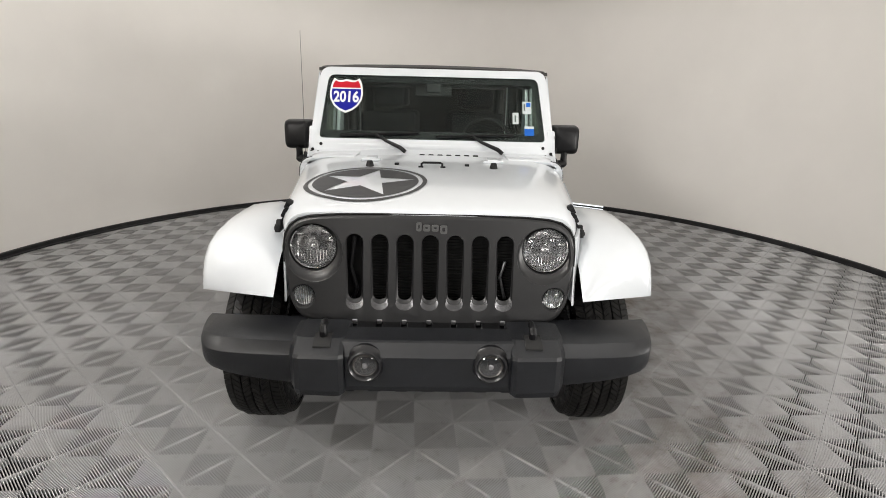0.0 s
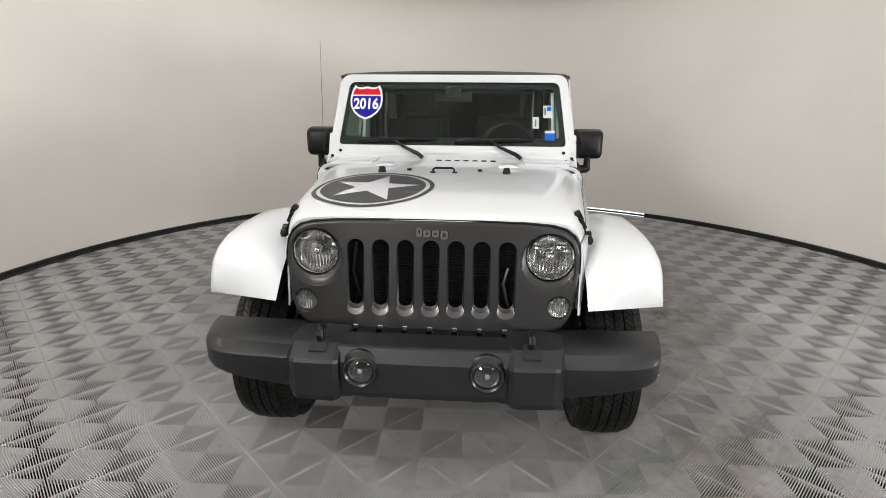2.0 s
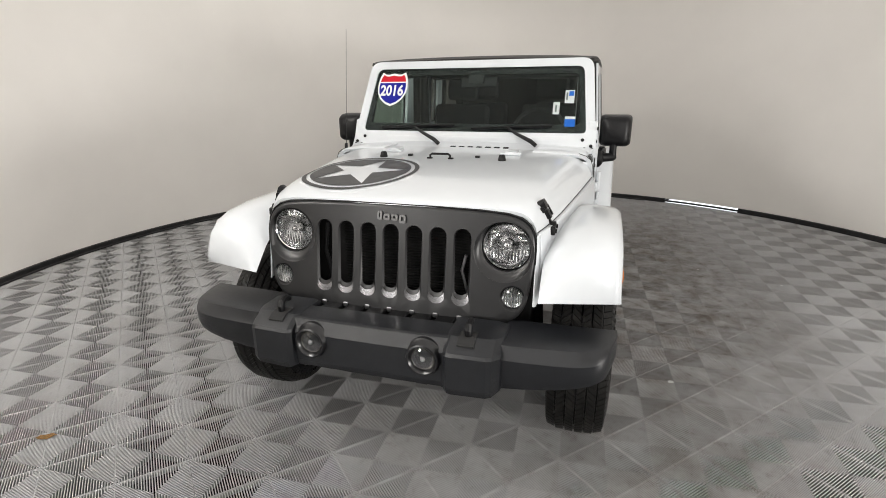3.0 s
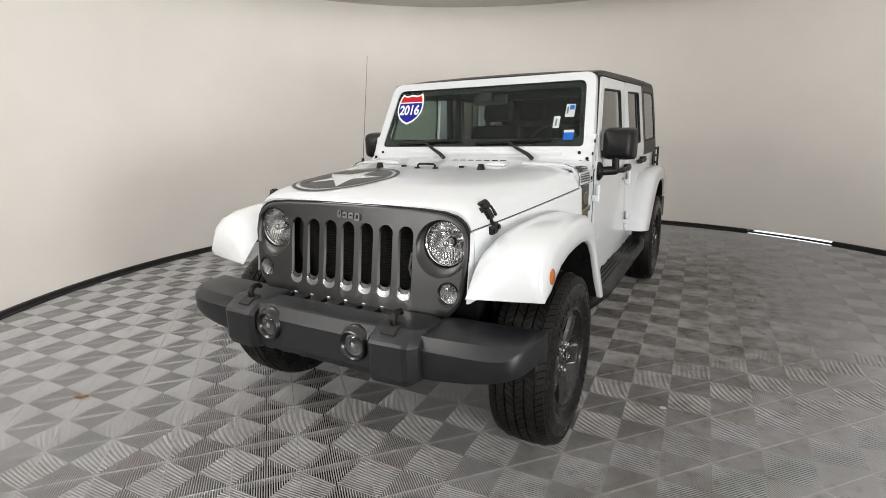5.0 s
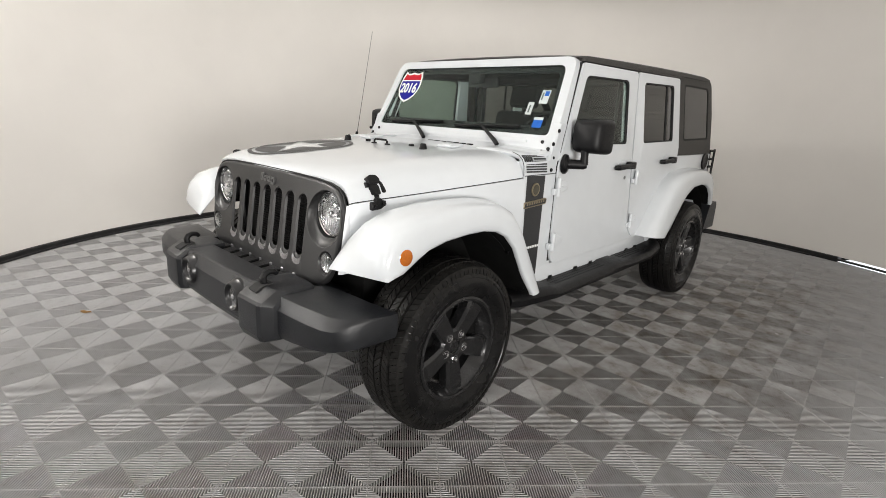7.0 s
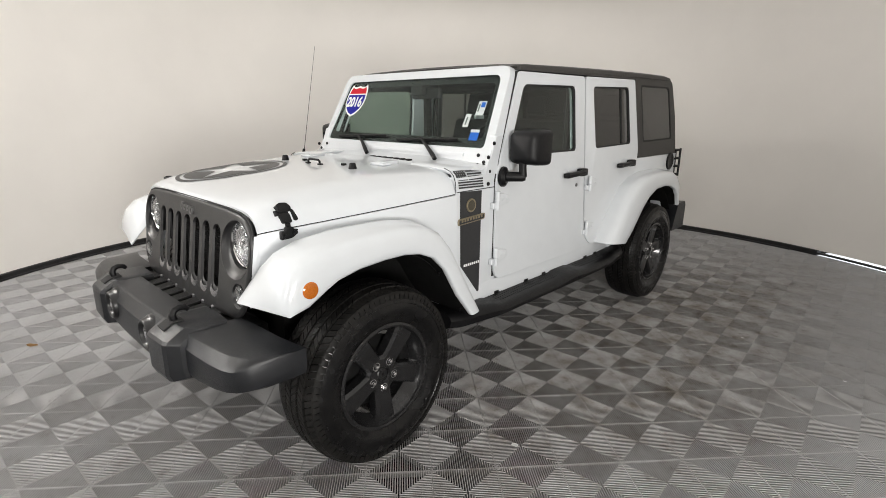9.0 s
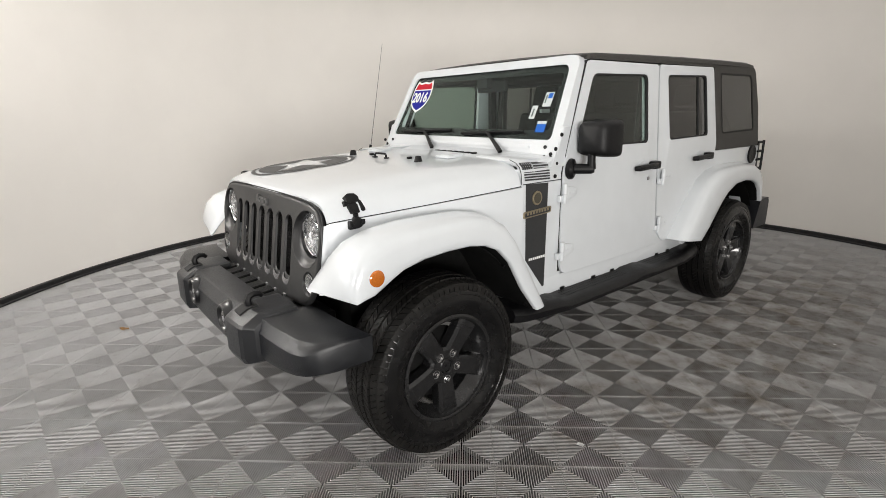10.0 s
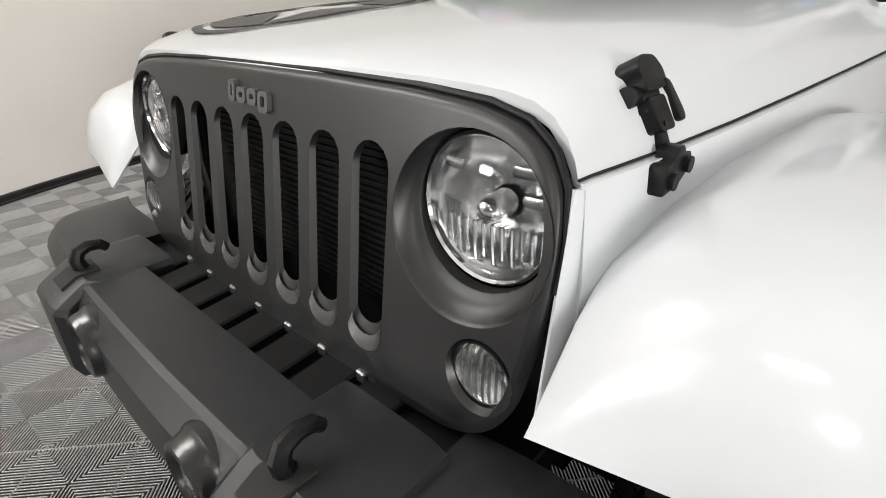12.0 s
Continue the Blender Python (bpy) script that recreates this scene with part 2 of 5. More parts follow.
def holed(outer, holes, front, back):
    """A plate with holes. outer and each hole: a loop of (u, v), or a pair of loops for front and back; front and back map (u, v) to a point."""
    pairs = [o if isinstance(o[0][0], (tuple, list)) else (o, o) for o in (outer, *holes)]
    bm = bmesh.new()
    loops = []
    for side, place in ((0, front), (1, back)):
        edges, rows = [], []
        for pair in pairs:
            vs = [bm.verts.new(place(*p)) for p in pair[side]]
            rows.append(vs)
            edges += [bm.edges.new((vs[i], vs[(i + 1) % len(vs)])) for i in range(len(vs))]
        bmesh.ops.triangle_fill(bm, edges=edges, use_beauty=True, use_dissolve=False)
        loops.append(rows)
    for a, b in zip(*loops):
        for i in range(len(a)):
            j = (i + 1) % len(a)
            bm.faces.new((a[i], a[j], b[j], b[i]))
    return bm


def plate(outer, holes, axis, d0, d1):
    return holed(outer, holes, lambda u, v: put(axis, u, v, d0), lambda u, v: put(axis, u, v, d1))


def tube(path, r, sides=10, caps=True):
    """A round bar along a path; r may be a list."""
    pts = [Vector(p) for p in path]
    rows, up = [], None
    for i, p in enumerate(pts):
        d = (pts[min(i + 1, len(pts) - 1)] - pts[max(i - 1, 0)]).normalized()
        if up is None:
            up = d.orthogonal().normalized()
        up = (up - d * up.dot(d)).normalized()
        w = d.cross(up)
        rr = r[i] if isinstance(r, (list, tuple)) else r
        rows.append([p + (up * math.cos(2 * math.pi * k / sides) + w * math.sin(2 * math.pi * k / sides)) * rr for k in range(sides)])
    return loft(rows, caps, True)


def turned(profile, axis="x", sides=48, centre=(0, 0, 0), closed=False):
    """A body of revolution; profile: rows of (distance along the axis, radius)."""
    rows = []
    for k in range(sides):
        a = 2 * math.pi * k / sides
        c, s = math.cos(a), math.sin(a)
        rows.append([Vector(centre) + Vector({"x": (d, r * c, r * s), "y": (r * c, d, r * s), "z": (r * c, r * s, d)}[axis]) for d, r in profile])
    bm = bmesh.new()
    vs = [[bm.verts.new(p) for p in row] for row in rows]
    n = len(profile)
    for k in range(sides):
        a, b = vs[k], vs[(k + 1) % sides]
        for i in range(n if closed else n - 1):
            j = (i + 1) % n
            bm.faces.new((a[i], b[i], b[j], a[j]))
    bmesh.ops.remove_doubles(bm, verts=bm.verts[:], dist=1e-5)
    return bm


def merge(*bms):
    out = bmesh.new()
    for b in bms:
        me = bpy.data.meshes.new("temporary")
        b.to_mesh(me)
        b.free()
        out.from_mesh(me)
        bpy.data.meshes.remove(me)
    return out


def moved(bm, m):
    bmesh.ops.transform(bm, matrix=m, verts=bm.verts[:])
    return bm


def lerp(a, b, t):
    return a + (b - a) * t


def along(rows, t):
    """Linear look-up in rows of (t, value)."""
    return float(np.interp(t, [r[0] for r in rows], [r[1] for r in rows]))


# ---- booth ----
OPEN0, OPEN1 = radians(-108), radians(-22)           # the way in, seen from the centre
def arc(r, a0, a1, n):
    return [(CX + r * math.cos(lerp(a0, a1, k / n)), CY + r * math.sin(lerp(a0, a1, k / n))) for k in range(n + 1)]


W0, W1 = OPEN1, OPEN0 + 2 * math.pi
inner, outer_ = arc(RAD, W0, W1, 120), arc(RAD + 0.08, W0, W1, 120)
LEAK0, LEAK1 = radians(55.5), radians(68.3)          # stretch where the wall stands clear of the floor
rows = []
for (xi, yi), (xo, yo) in zip(inner, outer_):
    rows.append([(xi, yi, 0.055), (xi, yi, TOP), (xo, yo, TOP), (xo, yo, 0.055)])
tagged(link_mesh("wall_round", loft(rows, True, True), WALL, sharp=40), "curved warm-white vinyl photo booth wall", "wall", kind="structure")


def base_strip(name, a0, a1, r0, r1, z0, z1, mat, n, label):
    rows = []
    for k in range(n + 1):
        a = lerp(a0, a1, k / n)
        c, s = math.cos(a), math.sin(a)
        rows.append([(CX + r * c, CY + r * s, z) for r, z in ((r0, z0), (r0, z1 - 0.006), (r0 + 0.006, z1), (r1, z1), (r1, z0))])
    return tagged(link_mesh(name, loft(rows, True, True), mat), label, "baseboard", kind="structure")


base_strip("baseboard", W0, LEAK0, RAD - 0.03, RAD + 0.05, 0.0, 0.058, BASE, 60, "black rubber baseboard along the curved wall")
base_strip("baseboard", LEAK1, W1, RAD - 0.03, RAD + 0.05, 0.0, 0.058, BASE, 90, "black rubber baseboard along the curved wall")
base_strip("baseboard", LEAK0, LEAK1, RAD - 0.028, RAD + 0.0, 0.016, 0.036, BASE, 18, "black rail bridging the bright gap under the wall")
bm = bmesh.new()
add_loft(bm, [[(CX + r * math.cos(a), CY + r * math.sin(a), z) for r, z in ((RAD - 0.020, 0.004), (RAD + 0.3, 0.004), (RAD + 0.3, 0.3))] for a in [lerp(LEAK0, LEAK1, k / 8) for k in range(9)]])
DAY = bpy.data.materials.new("daylight_outside")
DAY.use_nodes = True
DAY.node_tree.nodes["Principled BSDF"].inputs["Emission Color"].default_value = (0.9, 0.95, 1, 1)
DAY.node_tree.nodes["Principled BSDF"].inputs["Emission Strength"].default_value = 0.8
tagged(link_mesh("backdrop", bm, DAY), "bright daylight outside the gap under the wall", "backdrop", kind="structure")
for r, z in ((RAD - 0.045, 0.011),):
    tagged(link_mesh("cable", tube([(CX + (r + 0.006 * math.sin(9 * a)) * math.cos(a), CY + (r + 0.006 * math.sin(9 * a)) * math.sin(a), z) for a in [lerp(radians(72), W1 - 0.05, k / 140) for k in range(141)]], 0.011, 8), BASE), "black cable lying along the baseboard", "cable")

# outer room that closes the booth
tagged(link_mesh("ceiling", block(-7, 7, -7, 7, TOP + 0.002, TOP + 0.12), CEIL), "plain grey-white ceiling", "ceiling", kind="structure")
for nm, b in (("wall_south", (-7, 7, -7.1, -7, -0.1, TOP)), ("wall_west", (-7.1, -7, -7, 7, -0.1, TOP)), ("wall_east", (7, 7.1, -7, 7, -0.1, TOP)), ("wall_north", (-7, 7, 7, 7.1, -0.1, TOP))):
    tagged(link_mesh(nm, block(*b), ROOM), "plain grey wall", "wall", kind="structure")
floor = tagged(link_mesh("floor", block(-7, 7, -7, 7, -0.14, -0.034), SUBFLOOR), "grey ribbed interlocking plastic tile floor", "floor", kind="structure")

# ---- car: front axle at y = 0, nose towards -y, its left side towards +x ----
car = empty("car", pose(0, 0, 0), "white four-door off-road car with black hardtop and bumpers", "car")


def sided(s, points):
    return [(s * x, y, z) for x, y, z in points]


def flipx(bm, s):
    if s < 0:
        bmesh.ops.scale(bm, vec=(-1, 1, 1), verts=bm.verts[:])
    return bm


# wheels
HUB_X, HUB_Z, TYRE_R, TYRE_W, RIM_R, WHEELBASE = 0.797, 0.393, 0.405, 0.255, 0.240, 2.946


def wheel_meshes():
    half = TYRE_W / 2
    tyre = turned([(-half + 0.03, RIM_R - 0.012), (-half + 0.006, RIM_R + 0.012), (-half - 0.002, RIM_R + 0.06), (-half, TYRE_R - 0.065), (-half + 0.018, TYRE_R - 0.028),
                   (-half + 0.045, TYRE_R - 0.012), (0, TYRE_R - 0.009), (half - 0.045, TYRE_R - 0.012), (half - 0.016, TYRE_R - 0.026), (half - 0.004, TYRE_R - 0.044), (half + 0.004, TYRE_R - 0.064), (half + 0.0045, TYRE_R - 0.067),
                   (half + 0.0025, TYRE_R - 0.069), (half + 0.009, RIM_R + 0.075), (half + 0.010, RIM_R + 0.060), (half + 0.007, RIM_R + 0.048), (half + 0.001, RIM_R + 0.034), (half - 0.0045, RIM_R + 0.023), (half - 0.009, RIM_R + 0.012),
                   (half - 0.014, RIM_R + 0.002), (half - 0.05, RIM_R - 0.012)], sides=96)
    tread = bmesh.new()
    rows = ((-0.104, 0.036, 84, 0.008, 0.009), (-0.063, 0.037, 84, -0.014, 0.003), (-0.021, 0.036, 84, 0.014, 0.0), (0.021, 0.036, 84, -0.014, 0.0), (0.063, 0.037, 84, 0.014, 0.003), (0.104, 0.036, 84, -0.008, 0.009))
    for x, w, n, skew, drop in rows:
        for k in range(n):
            a0, a1 = 2 * math.pi * (k + (0.5 if x > 0 else 0)) / n, 2 * math.pi * (k + 0.86 + (0.5 if x > 0 else 0)) / n
            vs = []
            for r, sh in ((TYRE_R - 0.016 - drop, 0), (TYRE_R - drop, 0.0015)):
                for xx, a in ((x - w / 2 + sh, a0), (x + w / 2 - sh, a0), (x + w / 2 - sh, a1), (x - w / 2 + sh, a1)):
                    rr = r - (0.010 if abs(xx) > 0.112 else 0)
                    a += skew * (xx - x) / w / TYRE_R * 2.2
                    vs.append(tread.verts.new((xx, rr * math.cos(a), rr * math.sin(a))))
            for f in ((4, 5, 6, 7), (0, 1, 5, 4), (1, 2, 6, 5), (2, 3, 7, 6), (3, 0, 4, 7)):
                tread.faces.new([vs[i] for i in f])
    shoulder = bmesh.new()
    for side in (-1, 1):
        for k in range(84):
            a0, a1 = 2 * math.pi * (k + (0.5 if side > 0 else 0)) / 84, 2 * math.pi * (k + 0.84 + (0.5 if side > 0 else 0)) / 84
            vs = []
            for dx, r in ((0.118, TYRE_R - 0.019), (0.1265, TYRE_R - 0.036), (0.1275, TYRE_R - 0.050 - 0.006 * (k % 2))):
                for a in (a0, a1):
                    vs.append(shoulder.verts.new((side * dx, r * math.cos(a), r * math.sin(a))))
            for i in (0, 2):
                shoulder.faces.new((vs[i], vs[i + 1], vs[i + 3], vs[i + 2]))
            shoulder.faces.new((vs[0], vs[2], vs[4]))
            shoulder.faces.new((vs[1], vs[5], vs[3]))
    # raised letters on the side of the tyre stay plain bars
    bars = [moved(block(0.130, 0.1385, -0.010, 0.010, 0.293, 0.322, 0.002, 1), Matrix.Rotation(radians(base + k * 7), 4, "X")) for base in (200, 20) for k in range(6)]
    rim = turned([(-0.11, RIM_R - 0.02), (-0.09, RIM_R - 0.035), (0.05, RIM_R - 0.05), (0.095, RIM_R - 0.022), (0.108, RIM_R - 0.014), (0.118, RIM_R - 0.012), (0.1215, RIM_R - 0.003), (0.118, RIM_R + 0.007), (0.109, RIM_R + 0.006), (0.106, RIM_R - 0.006)], sides=64)
    spoke = bmesh.new()
    secs = []
    for r, w, x, d in ((0.03, 0.046, 0.086, 0.06), (0.075, 0.043, 0.091, 0.06), (0.12, 0.045, 0.097, 0.06), (0.17, 0.049, 0.102, 0.058), (0.208, 0.053, 0.103, 0.05), (0.226, 0.056, 0.098, 0.045)):
        secs.append([(x - d, -w, r), (x - 0.014, -w, r), (x, -w + 0.011, r), (x, w - 0.011, r), (x - 0.014, w, r), (x - d, w, r)])
    add_loft(spoke, secs, True, True)
    soften(spoke, 0.003, 1, 40)
    disc = turned([(0.0, 0.03), (0.0, 0.16), (0.012, 0.165), (0.02, 0.12), (0.02, 0.03)], sides=40)
    hub = merge(turned([(0.03, 0.088), (0.078, 0.088), (0.089, 0.076), (0.090, 0.038), (0.083, 0.034), (0.030, 0.033)], sides=40), turned([(0.06, 0.0), (0.0845, 0.006), (0.0845, 0.026), (0.080, 0.0325), (0.05, 0.033)], sides=32))
    nut = merge(turned([(0.060, 0.0105), (0.104, 0.0105), (0.109, 0.008), (0.111, 0.004), (0.111, 0.0)], sides=6), turned([(0.080, 0.0190), (0.0975, 0.0195), (0.0975, 0.0165), (0.090, 0.0125)], sides=20))
    return tyre, tread, shoulder, bars, rim, spoke, disc, hub, nut


def build_wheel(m):
    tyre, tread, shoulder, bars, rim, spoke, disc, hub, nut = wheel_meshes()
    wheel = part("wheel", rim, WHEEL, car, "dark grey five-spoke alloy wheel with black tyre", 25)
    wheel.matrix_basis = m
    part("tyre", tyre, RUBBER, wheel, "black all-terrain tyre", 40)
    tagged(part("tread", tread, TREAD, wheel, "blocky tyre tread"), kind="stuff")
    tagged(part("shoulder_tread", shoulder, TREAD, wheel), kind="stuff")
    for b in bars:
        part("raised_bar", b, RUBBER, wheel)
    part("hub", hub, WHEEL, wheel)
    part("brake_disc", disc, DARK, wheel)
    first = part("spoke", spoke, WHEEL, wheel)
    nut1 = part("lug_nut", nut, STEEL, wheel, "bright chromed lug nut")
    for k in range(5):
        a = radians(90 + 72 * k + 37)
        o = first if k == 0 else first.copy()
        p = nut1 if k == 0 else nut1.copy()
        if k:
            scene.collection.objects.link(o)
            scene.collection.objects.link(p)
        o.matrix_basis = Matrix.Rotation(a - math.pi / 2, 4, "X")
        p.matrix_basis = Matrix.Rotation(a - math.pi / 2, 4, "X") @ Matrix.Translation((-0.006, 0, 0.0635))
    return wheel


w0 = build_wheel(pose(HUB_X, 0.010, HUB_Z))
for x, y, turn, roll in ((HUB_X, WHEELBASE, 0, 25), (-HUB_X, 0, 180, 10), (-HUB_X, WHEELBASE, 180, -30)):
    copy_thing(w0, pose(x, y, HUB_Z, 0, 0, turn) @ pose(0, 0, 0, roll))

# underbody
part("chassis", merge(block(-0.52, 0.52, -0.44, 3.5, 0.42, 0.52), block(-0.58, 0.58, -0.28, 0.75, 0.52, 0.98), block(-0.72, 0.72, 0.75, 3.55, 0.50, 0.60)), DARK, car, "black underbody")
part("front_axle", merge(tube([(-0.70, 0, 0.36), (0.70, 0, 0.36)], 0.045, 12), tube([(-0.68, -0.12, 0.40), (0.62, -0.14, 0.42)], 0.018, 8)), DARK, car)
part("rear_axle", tube([(-0.70, WHEELBASE, 0.37), (0.70, WHEELBASE, 0.37)], 0.05, 12), DARK, car)
for s in (1, -1):
    for y0, r in ((0.0, 0.50), (WHEELBASE, 0.50)):
        part("wheel_house", shell([[(s * x, y0 + r * math.cos(a), min(HUB_Z + 0.06 + r * math.sin(a), 0.985)) for x in (0.55, 0.7, 0.86)] for a in [math.pi * (0.16 + (0.34 if y0 == 0.0 else 0.70) * k / 16) for k in range(17)]], 0.004), DARK, car, "black wheel arch liner")
    part("shock_absorber", tube([(s * 0.60, -0.10, 0.40), (s * 0.56, -0.06, 0.95)], 0.03, 10), DARK, car)
    part("frame_horn", merge(block(s * 0.36 - 0.04, s * 0.36 + 0.04, -0.66, -0.3, 0.50, 0.62)), DARK, car)

# grille
def grille_y(x, z):
    return -0.448 + (z - 0.80) * 0.15 + 0.03 * x * x


half = [(0, 1.127), (0.20, 1.126), (0.38, 1.121), (0.49, 1.112), (0.543, 1.098), (0.577, 1.072), (0.597, 1.035), (0.604, 0.98), (0.602, 0.92), (0.593, 0.83), (0.578, 0.755), (0.548, 0.705), (0.50, 0.678), (0.40, 0.672), (0.2, 0.67), (0, 0.67)]
outline = rounded(half + [(-x, z) for x, z in half[-2:0:-1]], 0.028, 3)
back_outline = [(x * 0.965, lerp(z, 0.9, 0.03)) for x, z in outline]
holes = []
SLOT_TOP, SLOT_BOTTOM = 1.050, 0.733
for i in range(7):
    cx = (i - 3) * 0.1038
    w = 0.037
    def slot(g, low, taper):
        u, top, bot, v = w - g, SLOT_TOP - g * 0.6, SLOT_BOTTOM + low, w - taper
        pts = [(cx + u * math.cos(a), top - u + u * math.sin(a)) for a in [math.pi * k / 8 for k in range(9)]]
        return pts + [(cx + v * math.cos(a), bot + v * 0.8 + v * 0.8 * math.sin(a)) for a in [math.pi + math.pi * k / 8 for k in range(9)]]
    holes.append((slot(0.0, 0.0, 0.0), slot(0.004, 0.042, 0.009)))
for s in (1, -1):
    holes.append((circle(s * 0.480, 0.967, 0.120, 0.120, 40), circle(s * 0.480, 0.967, 0.119, 0.119, 40)))
    holes.append((circle(s * 0.525, 0.785, 0.052, None, 24), circle(s * 0.525, 0.785, 0.046, None, 24)))
GRILLE_CUTS = [k * 0.045 for k in range(-12, 13)]
inset = [(x * 0.974, lerp(z, 0.90, 0.062)) for x, z in outline]
bm = holed((inset, back_outline), holes, lambda u, v: (u, grille_y(u, v), v), lambda u, v: (u, grille_y(u, v) + 0.010, v))
for k in GRILLE_CUTS:
    bmesh.ops.bisect_plane(bm, geom=bm.verts[:] + bm.edges[:] + bm.faces[:], plane_co=(k, 0, 0), plane_no=(1, 0, 0))
roll = [[(lerp(a, c, k), grille_y(a, b) + d, lerp(b, e, k)) for (a, b), (c, e) in zip(inset + inset[:1], outline + outline[:1])] for k, d in ((0.0, 0.0), (0.35, 0.0008), (0.65, 0.0030), (0.88, 0.0070), (1.0, 0.0130), (0.96, 0.019))]
grille = part("grille", merge(bm, shell(roll, 0.002)), GRILLE, car, "satin charcoal seven-slot grille", 24)
part("grille_seal", tube([(x * 1.004, grille_y(x, z) + 0.014, z + 0.003) for x, z in [(-a, b) for a, b in half[8:0:-1]] + half[:9]], 0.005, 8), PLASTIC, grille, "black rubber seal")
for fr, bk in holes[:7]:
    lo_f, lo_b = fr[9:], bk[9:]
    part("slot_sill", shell([[(lerp(u, p, k), grille_y(u, v) + 0.010 * k - 0.0012, lerp(v, q, k) + 0.0008) for (u, v), (p, q) in zip(lo_f, lo_b)] for k in (0.0, 0.2, 0.4, 0.6)], 0.0008), SILL, grille, "bright satin slot sill", 60)
# block letters on the grille are kept as plain raised shapes
for x0, w, h, dz in ((-0.058, 0.022, 0.036, 0.0), (-0.030, 0.029, 0.026, 0.0), (0.005, 0.029, 0.026, 0.0), (0.040, 0.029, 0.034, -0.009)):
    z0 = 1.066 + dz
    pts = rounded([(x0, z0), (x0 + w, z0), (x0 + w, z0 + h), (x0, z0 + h)], 0.008, 3)
    inner_pts = rounded([(x0 + 0.008, z0 + 0.009), (x0 + w - 0.008, z0 + 0.009), (x0 + w - 0.008, z0 + h - 0.008), (x0 + 0.008, z0 + h - 0.008)], 0.004, 3)
    part("raised_badge", holed(pts, [inner_pts], lambda u, v: (u, grille_y(u, v) - 0.009, v), lambda u, v: (u, grille_y(u, v) + 0.004, v)), BADGE, grille)
# radiator behind the slots
part("radiator", block(-0.40, 0.40, -0.352, -0.33, 0.68, 1.10), DARK, car, "black radiator core")
for k in range(26):
    z = 0.75 + k * 0.0125
    part("radiator_fin", block(-0.245, 0.36, -0.360, -0.352, z, z + 0.0045), DARK, car)
part("hose", tube([(-0.335, -0.375, 0.74), (-0.31, -0.378, 0.80), (-0.335, -0.378, 0.90), (-0.315, -0.375, 1.03)], 0.010, 8), PLASTIC, car)
part("latch_rod", tube([(0.325, -0.375, 0.76), (0.30, -0.378, 0.86), (0.318, -0.378, 0.93)], 0.007, 8), DULL, car)

